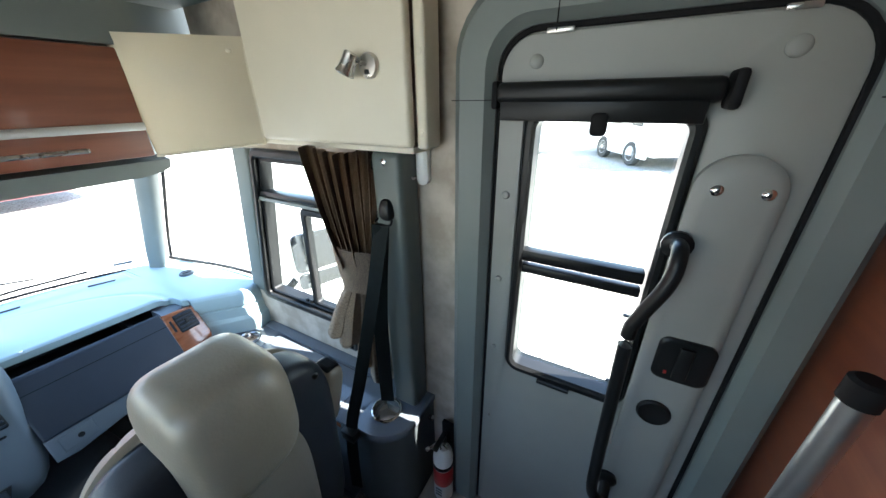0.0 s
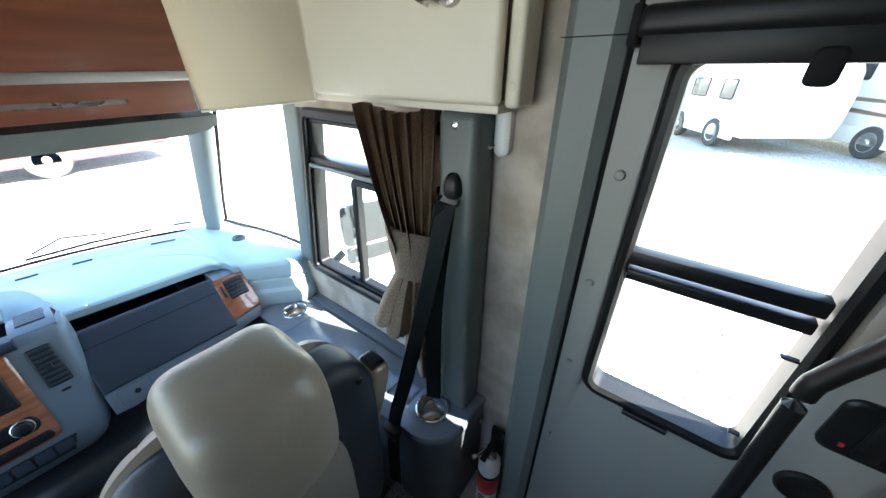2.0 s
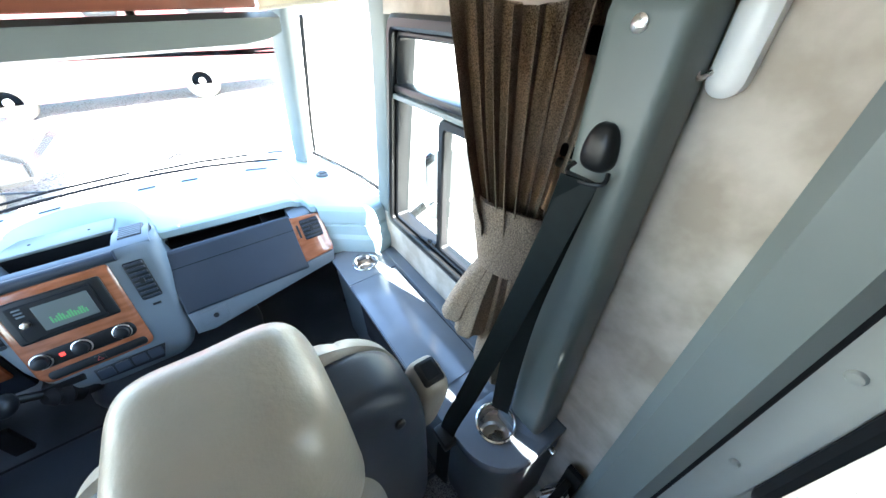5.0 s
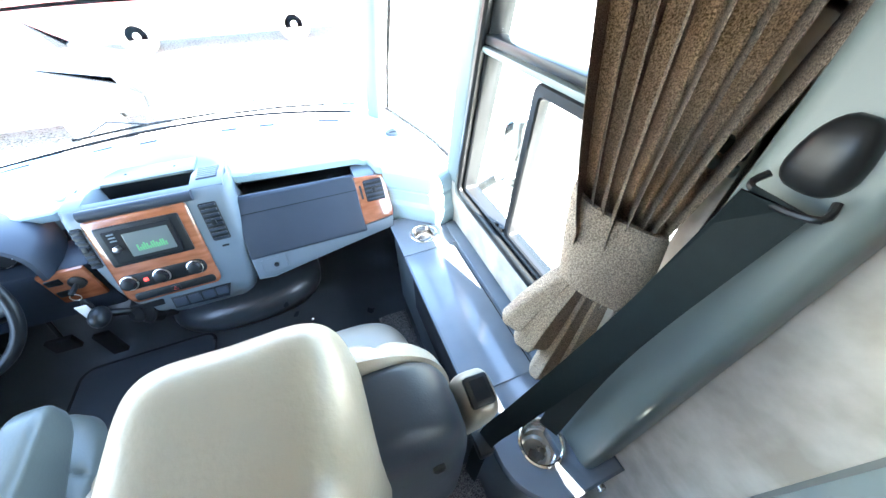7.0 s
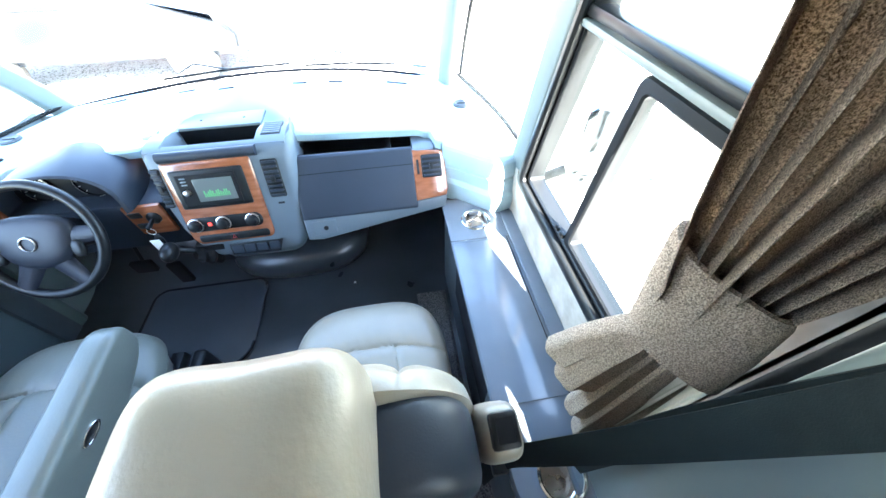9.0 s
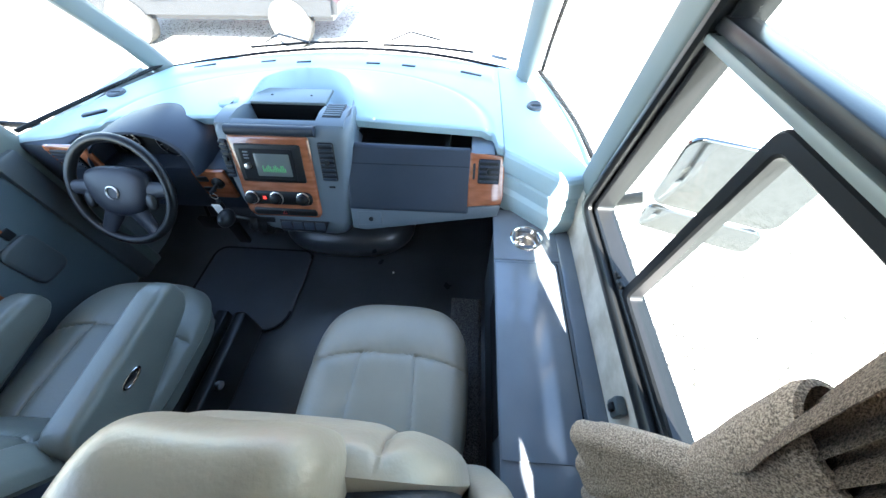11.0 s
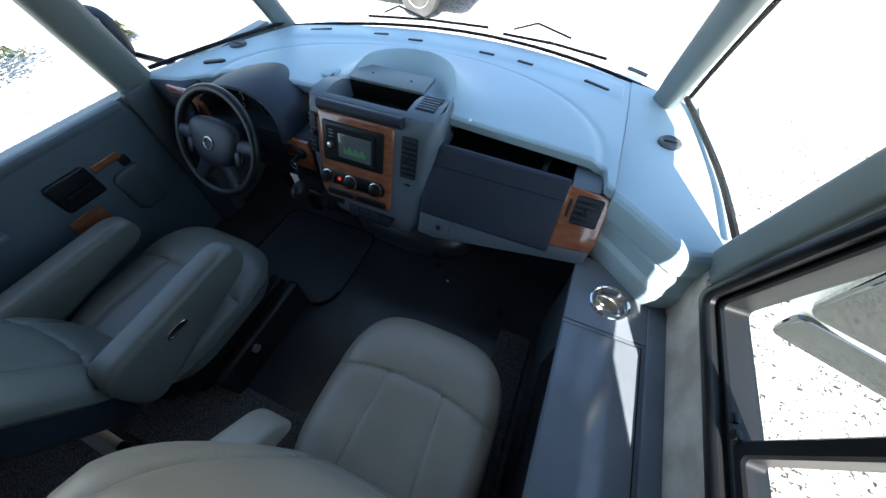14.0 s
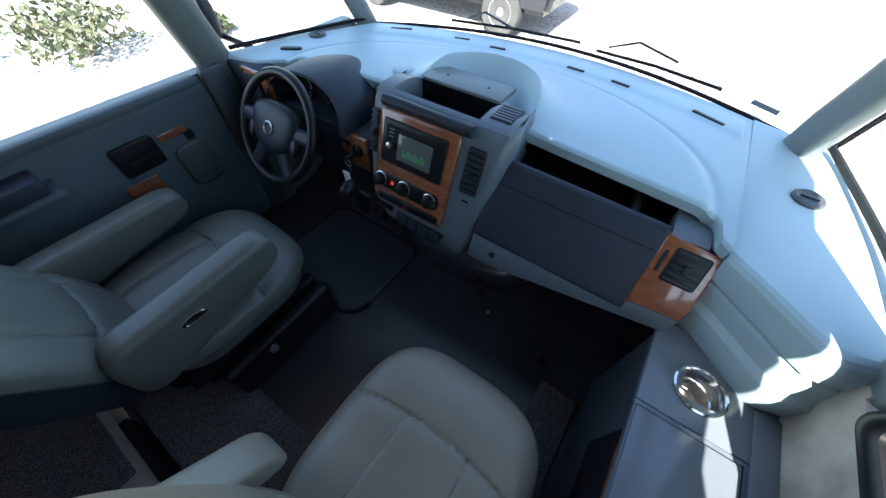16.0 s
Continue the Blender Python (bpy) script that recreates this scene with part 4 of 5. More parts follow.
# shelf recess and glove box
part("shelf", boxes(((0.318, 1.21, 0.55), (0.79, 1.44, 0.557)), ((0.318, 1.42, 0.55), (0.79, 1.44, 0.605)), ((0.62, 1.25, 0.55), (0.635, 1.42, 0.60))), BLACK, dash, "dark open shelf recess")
gb = face("glove_box", rrect(0.508, 0.547, 0.39, 0.205, 0.006), -0.05, 0.004, DASHDARK, dash, "dark glove box door", 0.004, FG)
part("glove_roll", tube(bm_new(), [FG(0.315, 0.646, -0.011), FG(0.70, 0.640, -0.011)], 0.013, 14), DASHDARK, gb)
part("seam", plate(rrect(0.508, 0.595, 0.386, 0.0022, 0.001, 1), FG, 0.0035, 0.0047, 0.0002), RUBBER, gb)
low = [(0.311, 0.443), (0.311, 0.375), (0.36, 0.37), (0.80, 0.44), (0.808, 0.475), (0.70, 0.466)]
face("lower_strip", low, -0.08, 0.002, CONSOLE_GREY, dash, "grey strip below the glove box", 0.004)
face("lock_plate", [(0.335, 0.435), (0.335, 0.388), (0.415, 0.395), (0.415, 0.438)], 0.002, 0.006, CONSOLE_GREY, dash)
part("lock", turned(bm_new(), FP(0.38, 0.413, 0.006), (0, -0.936, 0.351), [(0.008, 0), (0.008, 0.003), (0.003, 0.004)], 14), BLACK, dash)
face("wood_end", [(0.702, 0.64), (0.700, 0.468), (0.806, 0.479), (0.812, 0.50), (0.808, 0.632)], -0.06, 0.006, ORANGEWOOD, dash, "glossy wood end trim", 0.004, FG)
# takes the darker console grey to paint the shade below the lip
part("end_block", ring_loft(bm_new(), [[(x, 1.222, 0.585), (x, 1.214, 0.610), (x, 1.228, 0.614), (x, 1.31, 0.606), (x, 1.31, 0.57)] for x in (0.706, 0.776)]), CONSOLE_GREY, dash)


def vent(name, u0, u1, v0, v1, d, parent, slats=7, put=FP):
    body = face(name, rrect((u0 + u1) / 2, (v0 + v1) / 2, u1 - u0, v1 - v0, 0.006), d, d + 0.004, BLACK, parent, "black louvred air vent", 0.003, put)
    for k in range(slats):
        v = v0 + (v1 - v0) * (k + 0.5) / slats
        part("slat", plate(rrect((u0 + u1) / 2, v, (u1 - u0) * 0.86, (v1 - v0) / slats * 0.45, 0.001, 2), put, d + 0.003, d + 0.009, 0.001), DASHDARK, body)
    part("tab", plate(rrect((u0 + u1) / 2, (v0 + v1) / 2, 0.012, (v1 - v0) / slats * 1.2, 0.002, 2), put, d + 0.004, d + 0.012, 0.001), BLACK, body)
    return body


vent("air_vent", 0.728, 0.795, 0.545, 0.622, 0.006, dash, 5, FG)
face("vent_wheel", rrect(0.716, 0.583, 0.008, 0.05, 0.003, 3), 0.006, 0.009, BLACK, dash, "", 0.002, FG)

# centre stack
cs = thing("centre_console", Matrix.Identity(4), "grey dash centre console with wood trim and radio", "console")
def stack_ring(z, left, right, back):
    """One level of the centre stack: rounded front corners, open to the firewall."""
    y, r = FP(0, z, 0)[1] + back, 0.034
    deep = 0.24 if z < 0.6 else 0.13
    out = [(right - 0.012, y + deep, z), (right - 0.004, y + deep / 2, z)]
    for k in range(9):
        a = math.pi / 2 * k / 8
        out.append((right - r + r * math.cos(a), y + 1.4 * r - 1.4 * r * math.sin(a), z))
    for k in range(9):
        a = math.pi / 2 * (1 + k / 8)
        out.append((left + r + r * math.cos(a), y + 1.4 * r - 1.4 * r * math.sin(a), z))
    return out + [(left + 0.004, y + deep / 2, z), (left + 0.012, y + deep, z)]


levels = ((0.285, 0.045, 0.245, 0.085), (0.30, 0.03, 0.262, 0.06), (0.325, 0.005, 0.283, 0.032), (0.355, -0.022, 0.298, 0.012), (0.39, -0.05, 0.31, 0.003), (0.45, -0.075, 0.322, 0.0), (0.53, -0.09, 0.331, 0.0), (0.62, -0.096, 0.337, 0.0), (0.66, -0.096, 0.338, 0.002), (0.676, -0.095, 0.337, 0.008), (0.684, -0.092, 0.334, 0.018), (0.686, -0.085, 0.327, 0.032))
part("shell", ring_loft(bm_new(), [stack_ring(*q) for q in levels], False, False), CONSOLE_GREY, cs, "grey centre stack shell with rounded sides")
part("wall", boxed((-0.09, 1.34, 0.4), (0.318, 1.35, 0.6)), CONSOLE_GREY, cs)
face("wood_panel", rrect(0.083, 0.533, 0.256, 0.252, (0.012, 0.012, 0.03, 0.02), 5), 0.0, 0.008, ORANGEWOOD, cs, "glossy wood radio surround", 0.005)
rb = face("radio", rrect(0.079, 0.580, 0.208, 0.112, 0.006), 0.008, 0.014, BLACK, cs, "black double-height radio with a screen")
part("radio_face", plate(rrect(0.075, 0.578, 0.168, 0.092, 0.004), FP, 0.014, 0.019, 0.002), RUBBER, rb)
scr = part("screen", plate(rrect(0.092, 0.578, 0.112, 0.066, 0.002), FP, 0.019, 0.0205, 0.0005), SCREEN, rb, "grey screen")
for k in range(13):
    h = 0.008 + 0.012 * abs(math.sin(2.3 * k + 1))
    part("level_bar", plate(rrect(0.058 + k * 0.0058, 0.558 + h / 2, 0.004, h, 0.0004, 1), FP, 0.0205, 0.021, 0.0001), LED_GREEN, scr)
part("volume_knob", turned(bm_new(), FP(0.012, 0.575, 0.018), (0, -0.936, 0.351), [(0.009, 0), (0.008, 0.012), (0.006, 0.013)], 18), STEEL, rb)
for k in range(3):
    part("button", plate(rrect(0.012, 0.597 + 0.009 * k, 0.016, 0.004, 0.001, 2), FP, 0.019, 0.021, 0.0005), CONSOLE_GREY, rb)
hv = face("heater_panel", rrect(0.078, 0.472, 0.226, 0.044, 0.02, 5), 0.008, 0.012, BLACK, cs, "black heater control panel")
for u in (-0.013, 0.071, 0.161):
    kn = part("knob", turned(bm_new(), FP(u, 0.472, 0.012), (0, -0.936, 0.351), [(0.021, 0), (0.021, 0.004), (0.017, 0.006), (0.016, 0.018), (0.012, 0.02)], 24), BLACK, hv)
    part("knob_ring", turned(bm_new(), FP(u, 0.472, 0.0125), (0, -0.936, 0.351), [(0.0225, 0), (0.0225, 0.003), (0.0205, 0.004)], 24), STEEL, kn)
part("display", plate(rrect(0.029, 0.472, 0.011, 0.010, 0.001, 2), FP, 0.012, 0.013, 0.0003), LED_RED, hv)
tr_ = face("storage_slot", rrect(0.088, 0.425, 0.22, 0.024, 0.01, 5), 0.008, 0.012, BLACK, cs, "black slim storage slot")
part("hazard_button", plate(rrect(0.088, 0.425, 0.024, 0.016, 0.002, 2), FP, 0.012, 0.015, 0.001), BLACK, tr_)
hz = bm_new()
p3_ = [FP(0.082, 0.421, 0.0155), FP(0.094, 0.421, 0.0155), FP(0.088, 0.431, 0.0155)]
tube(hz, p3_ + [p3_[0]], 0.0008, 5)
part("hazard_mark", hz, RED, tr_, "red warning triangle")
sr = face("switch_plate", [(0.055, 0.395), (0.055, 0.358), (0.21, 0.352), (0.228, 0.392)], 0.0, 0.006, BLACK, cs, "black switch plate", 0.002)
for k in range(4):
    part("switch", plate(rrect(0.078 + 0.04 * k, 0.376, 0.034, 0.026, 0.003, 3), FP, 0.006, 0.009, 0.001), DASHDARK, sr)
vent("air_vent", 0.237, 0.287, 0.532, 0.645, 0.004, cs, 8)
vent("air_vent", -0.078, -0.05, 0.53, 0.645, -0.002, cs, 8)
face("vent_lever", rrect(0.262, 0.512, 0.02, 0.006, 0.002, 2), 0.002, 0.006, BLACK, cs)
# top of the stack: rails and an open tray
part("tray", boxes(((-0.03, 1.215, 0.61), (0.225, 1.36, 0.618)), ((-0.03, 1.355, 0.61), (0.225, 1.362, 0.672))), BLACK, cs, "deep open black tray")
part("tray_front", tube(bm_new(), [(-0.04, 1.205, 0.672), (0.235, 1.205, 0.672)], 0.016, 14), DASHDARK, cs, "padded dark tray edge")
part("tray_back", boxed((-0.03, 1.355, 0.668), (0.225, 1.45, 0.681), 0.004), GREY, cs, "flat grey plate behind the tray")
for x in (0.03, 0.165):
    part("plug", turned(bm_new(), (x, 1.40, 0.681), (0, 0, 1), [(0.004, 0), (0.004, 0.001), (0.002, 0.002)], 10), BLACK, cs)
for x0, x1 in ((0.225, 0.325), (-0.088, -0.03)):
    rl = bm_new()
    ring_loft(rl, [[(x0, y, z - 0.02), (x0 + 0.006, y, z), (x1 - 0.006, y, z), (x1, y, z - 0.02), (x1, y, 0.60), (x0, y, 0.60)] for y, z in ((1.212, 0.66), (1.222, 0.682), (1.24, 0.689), (1.29, 0.691), (1.33, 0.684), (1.38, 0.66), (1.40, 0.64))])
    part("rail", rl, CONSOLE_GREY, cs, "raised grey rail")
tv = part("top_vent", boxed((0.245, 1.255, 0.684), (0.305, 1.335, 0.6915), 0.003), BLACK, cs, "black top vent")
for k in range(6):
    part("slat", boxed((0.248, 1.262 + 0.012 * k, 0.690), (0.302, 1.267 + 0.012 * k, 0.694)), CONSOLE_GREY, tv)

# gear lever
gl = thing("gear_lever", Matrix.Identity(4), "dark gear lever with a leather boot on the console", "gear lever")
part("knob", superform(0.045, 0.07, 0.055, 2.2, 2.2, 20, 12), BLACK, gl).location = (-0.10, 1.06, 0.43)
part("stem", tube(bm_new(), [(-0.095, 1.08, 0.42), (-0.05, 1.11, 0.37)], 0.012, 10), BLACK, gl)
part("boot", turned(bm_new(), (-0.02, 1.13, 0.34), (-0.4, -0.5, 0.4), [(0.045, 0), (0.036, 0.02), (0.04, 0.03), (0.026, 0.045), (0.028, 0.055), (0.014, 0.07)], 20), RUBBER, gl, "gathered black leather boot")
part("mount", boxed((-0.06, 1.10, 0.31), (0.04, 1.2, 0.40), 0.01), BLACK, gl)

# ---- steering wheel and instrument binnacle ----
ib = thing("instrument_binnacle", Matrix.Identity(4), "dark instrument binnacle with gauges under a hood", "instrument panel")
hood = bm_new()
rings = []
for y, k in ((1.13, 0.92), (1.135, 0.97), (1.155, 1.0), (1.22, 1.0), (1.28, 0.95), (1.34, 0.84), (1.385, 0.68), (1.42, 0.46), (1.435, 0.2)):
    rings.append([(-0.345 + 0.185 * k * math.copysign(abs(math.cos(a)) ** 0.95, math.cos(a)), y + 0.05 * math.sin(a), 0.545 + 0.122 * k * math.sin(a) ** 0.7) for a in np.linspace(0.0, math.pi, 41)])
ring_loft(hood, rings, False, False)
bmesh.ops.recalc_face_normals(hood, faces=hood.faces[:])
bmesh.ops.solidify(hood, geom=hood.faces[:], thickness=0.008)
bmesh.ops.recalc_face_normals(hood, faces=hood.faces[:])
part("hood", hood, DASHDARK, ib)
part("gauge_panel", plate([(-0.345 + 0.17 * math.copysign(abs(math.cos(q)) ** 0.75, math.cos(q)), 0.535 + 0.112 * math.sin(q) ** 0.75) for q in np.linspace(0, math.pi, 26)], YP, 1.25, 1.238, 0.002), BLACK, ib)
for u, r in ((-0.43, 0.045), (-0.285, 0.045), (-0.205, 0.025)):
    gg = part("gauge", turned(bm_new(), (u, 1.235, 0.595), (0, -1, 0.1), [(r, 0), (r, 0.006), (r * 0.92, 0.007), (r * 0.9, 0.003), (r * 0.1, 0.003)], 28), RUBBER, ib)
    part("gauge_ring", turned(bm_new(), (u, 1.228, 0.595), (0, -1, 0.1), [(r * 0.95, 0), (r * 0.95, 0.002), (r * 0.91, 0.0025)], 28, False), STEEL, gg)
    for k in range(9):
        a = math.radians(-130 + 260 * k / 8)
        part("tick", boxed((-0.001, -0.0005, r * 0.68), (0.001, 0.0005, r * 0.85), 0, 1, Matrix.Translation((u, 1.2285, 0.595)) @ Matrix.Rotation(a, 4, "Y")), WHITE, gg)
part("display", boxed((-0.245, 1.226, 0.562), (-0.228, 1.234, 0.612), 0.001), SCREEN, ib)
part("display", boxed((-0.222, 1.226, 0.562), (-0.208, 1.234, 0.60), 0.001), SCREEN, ib)

lowd = thing("driver_dash", Matrix.Identity(4), "dark lower driver dashboard with wood trim and ignition", "dashboard")
part("panel", boxes(((-0.70, 1.17, 0.36), (-0.09, 1.32, 0.545)), ((-0.74, 1.15, 0.40), (-0.56, 1.4, 0.63)), bevel=0.012), DASHDARK, lowd)
part("wood_trim", boxed((-0.21, 1.155, 0.43), (-0.10, 1.172, 0.545), 0.006), ORANGEWOOD, lowd, "glossy wood trim")
part("wood_trim", boxed((-0.64, 1.145, 0.54), (-0.50, 1.165, 0.63), 0.01), ORANGEWOOD, lowd, "glossy wood trim")
dv = part("air_vent", boxed((-0.615, 1.137, 0.55), (-0.535, 1.147, 0.618), 0.004), BLACK, lowd, "black louvred air vent")
for k in range(5):
    part("slat", boxed((-0.61, 1.133, 0.556 + 0.012 * k), (-0.54, 1.139, 0.561 + 0.012 * k)), DASHDARK, dv)
part("ignition", turned(bm_new(), (-0.135, 1.157, 0.50), (0, -1, 0.2), [(0.02, 0), (0.02, 0.01), (0.012, 0.015)], 18), BLACK, lowd)
for z in (0.46, 0.505):
    part("switch", boxed((-0.20, 1.15, z), (-0.165, 1.157, z + 0.02), 0.002), BLACK, lowd)
keys = thing("key_ring", Matrix.Identity(4), "bunch of keys with a white paper tag in the ignition", "keys")
part("key", boxed((-0.139, 1.10, 0.494), (-0.131, 1.145, 0.506), 0.002), BLACK, keys)
part("ring", tube(bm_new(), [(-0.135 + 0.012 * math.sin(a), 1.105, 0.485 + 0.012 * math.cos(a)) for a in np.linspace(0, 6.2, 14)], 0.0012, 6), STEEL, keys)
part("fob", superform(0.02, 0.014, 0.045, 2.4, 2.4, 14, 8), BLACK, keys).location = (-0.125, 1.098, 0.455)
part("tag", boxed((-0.15, 1.088, 0.395), (-0.122, 1.091, 0.462), 0.001), WHITE, keys, "white paper tag")

swm = pose(-0.378, 1.055, 0.538, 58, 0, 0)
st = thing("steering_wheel", swm, "dark four-spoke steering wheel with a silver emblem", "steering wheel")
RW = 0.16
rim = bm_new()
ring_loft(rim, [[((RW + 0.0145 * math.cos(b)) * math.cos(a), (RW + 0.0145 * math.cos(b)) * math.sin(a), 0.0145 * math.sin(b)) for b in (2 * math.pi * j / 12 for j in range(12))] for a in (2 * math.pi * i / 56 for i in range(57))], True, False)
part("rim", rim, BLACK, st)
part("hub_pad", superform(0.20, 0.155, 0.055, 2.8, 2.7, 32, 14, lambda x, y, z: (x * (1 + 2.6 * y), y, z)), WHEELPAD, st, "smooth dark airbag pad")
for a, w0, w1 in ((4, 0.085, 0.042), (176, 0.085, 0.042), (238, 0.08, 0.046), (302, 0.08, 0.046)):
    ca, sa = math.cos(math.radians(a)), math.sin(math.radians(a))
    arm_rings = []
    for k in np.linspace(0, 1, 9):
        q_, wd, th = 0.04 + (RW - 0.042) * k, w0 + (w1 - w0) * k ** 0.6, 0.036 - 0.020 * k
        arm_rings.append([(q_ * ca - sa * wd / 2 * math.cos(t_), q_ * sa + ca * wd / 2 * math.cos(t_), 0.004 - 0.004 * math.sin(math.pi * k) + th / 2 * math.sin(t_)) for t_ in (2 * math.pi * i_ / 14 for i_ in range(14))])
    part("spoke", ring_loft(bm_new(), arm_rings), WHEELPAD, st)
part("emblem", turned(bm_new(), (0, 0, 0.028), (0, 0, 1), [(0.021, 0), (0.021, 0.003), (0.0185, 0.004), (0.0172, 0.002), (0.0172, 0.0)], 28, False), STEEL, st, "plain silver ring emblem")
for x in (-0.1, 0.1):
    part("button_pod", superform(0.036, 0.055, 0.02, 2.4, 2.4, 14, 8), BLACK, st).location = (x, -0.028, 0.008)
part("column", tube(bm_new(), [(0, 0, -0.02), (0, 0, -0.2)], 0.05, 16), BLACK, st)
part("stalk", tube(bm_new(), [(-0.03, 0.01, -0.07), (-0.17, 0.03, -0.06)], 0.008, 8), BLACK, st)

# ---- seats ----
def cushion_groove(u, v):
    g = 0.006 * bump1(v - (0.34 - 0.14 * u * u), 0.014) + 0.004 * bump1(v - (0.34 - 0.14 * u * u), 0.07)
    if v < 0.34 - 0.14 * u * u:
        for s_ in (1, -1):
            q_ = u - s_ * (0.36 - 0.06 * v)
            g += 0.005 * bump1(q_, 0.014) + 0.003 * bump1(q_, 0.06)
    pucker = bump1(v - (0.34 - 0.14 * u * u), 0.16)
    g += 0.0009 * pucker * math.sin(38 * u + 6 * v) * math.sin(11 * u + 2)
    return g + 0.006 * bump1(u, 0.25) * bump1(v + 0.1, 0.5)


def back_groove(u, v):
    g = 0.006 * (bump1(u - 0.55, 0.012) + bump1(u + 0.55, 0.012) + bump1(u - 0.55, 0.06) + bump1(u + 0.55, 0.06)) + 0.006 * bump1(v - 0.45 + 0.12 * u * u, 0.012) + 0.005 * bump1(v - 0.45 + 0.12 * u * u, 0.06)
    return g


def seat(m, label, leather, lean=16, back_h=0.56):
    s = thing("captain_seat", m, label, "seat", "leather captain seats")
    ped = bm_new()
    ring_loft(ped, [[(u, v - 0.03, z) for u, v in rrect(0, 0, w, d_, 0.04, 4)] for w, d_, z in ((0.30, 0.36, 0.0), (0.30, 0.36, 0.03), (0.24, 0.30, 0.05), (0.26, 0.32, 0.14), (0.38, 0.44, 0.165), (0.38, 0.44, 0.19))])
    part("pedestal", ped, BLACK, s, "black steel pedestal")
    for xr in (-0.18, 0.18):
        part("slide_rail", boxed((xr - 0.02, -0.22, 0.13), (xr + 0.02, 0.22, 0.17), 0.005), BLACK, s)
    skirt_ = bm_new()
    ring_loft(skirt_, [[(u, v, z) for u, v in rrect(0, 0.0, w, d_, 0.15, 6)] for w, d_, z in ((0.38, 0.43, 0.175), (0.43, 0.48, 0.195), (0.445, 0.50, 0.24))])
    part("seat_base", skirt_, leather, s)
    c = pad(0.46, 0.52, 0.085, cushion_groove)
    bmesh.ops.transform(c, matrix=Matrix.Translation((0, 0, 0.235)), verts=c.verts[:])
    part("cushion", c, leather, s)
    # backrest, leaning back
    bx = Matrix.Translation((0, -0.205, 0.25)) @ Matrix.Rotation(radians(lean), 4, "X")
    f_ = pad(0.44, back_h, 0.075, back_groove)
    bmesh.ops.transform(f_, matrix=bx @ Matrix.Translation((0, 0.0, back_h / 2)) @ Matrix.Rotation(radians(-90), 4, "X"), verts=f_.verts[:])
    part("backrest", f_, leather, s)
    sh = superform(0.42, 0.13, back_h, 5.0, 5.0, 44, 26)
    bmesh.ops.transform(sh, matrix=bx @ Matrix.Translation((0, -0.035, back_h / 2 - 0.012)), verts=sh.verts[:])
    part("back_shell", sh, SHELL, s, "near-black textured plastic back shell")
    lp = pad(0.22, back_h * 0.8, 0.02, lambda u, v: 0.0, 16, 16)
    bmesh.ops.transform(lp, matrix=bx @ Matrix.Translation((0.0, -0.095, back_h * 0.44)) @ Matrix.Rotation(radians(90), 4, "X"), verts=lp.verts[:])
    part("rear_panel", lp, leather, s, "light leather rear panel")
    return s, bx


def headrest(s, bx, z, leather, w=0.24, h=0.22, dep=0.125, y=-0.01, x=0.0, taper=0.12):
    e1, e2 = 4.2, 4.0

    def shape(x_, y_, z_):
        return x_ * (1 + taper * z_ / h), y_ + 0.016 * (2 * x_ / w) ** 2 - 0.012 * (1 - (2 * z_ / h) ** 2) * (y_ < 0), z_

    hd = superform(w, dep, h, e1, e2, 56, 32, shape)
    hm = bx @ Matrix.Translation((x, y, z))
    bmesh.ops.transform(hd, matrix=hm, verts=hd.verts[:])
    hp_ = part("headrest", hd, leather, s, "smooth padded leather headrest")

    for px in (0.05, -0.05):
        part("post", tube(bm_new(), [bx @ Vector((x + px, 0, z - 0.2)), bx @ Vector((x + px, 0, z))], 0.006, 8), STEEL, hp_)
    return hp_


def armrest(s, name, x, y0, y1, z0, z1, leather, w=0.075, h0=0.17, h1=0.085, lever=False):
    bm = bm_new()
    rings = []
    for k in (0, 0.008, 0.03, 0.065, 0.11, 0.17, 0.3, 0.45, 0.6, 0.75, 0.83, 0.89, 0.935, 0.97, 0.992, 1):
        y, z, h = y0 + (y1 - y0) * k, z0 + (z1 - z0) * k, h0 + (h1 - h0) * k
        e = 0.35 + 0.65 * math.sqrt(1 - (1 - min(1.0, min(k, 1 - k) / 0.14)) ** 2)
        rings.append([(x + u * (0.5 + 0.5 * e), y, z - h / 2 + (v + h / 2) * e) for u, v in rrect(0, -h / 2, w, h, min(w, h) * 0.26, 5)])
    ring_loft(bm, rings)
    a = part(name, bm, leather, s, "padded leather armrest")
    if lever:
        lz, ly = z0 + (z1 - z0) * 0.4 - 0.055, y0 + (y1 - y0) * 0.42
        lv = part("lever", frame_ring([(ly + 0.030 * math.cos(q), lz + 0.013 * math.sin(q)) for q in np.linspace(0, 2 * math.pi, 29)[:-1]], [(ly + 0.024 * math.cos(q), lz + 0.009 * math.sin(q)) for q in np.linspace(0, 2 * math.pi, 29)[:-1]], XP, x + w / 2 - 0.001, x + w / 2 + 0.005, 0.001), CHROME, a, "chrome oval lever ring")
        part("lever_centre", plate([(ly + 0.0235 * math.cos(q), lz + 0.0088 * math.sin(q)) for q in np.linspace(0, 2 * math.pi, 29)[:-1]], XP, x + w / 2 - 0.001, x + w / 2 + 0.002, 0.0005), BLACK, lv)
    return a


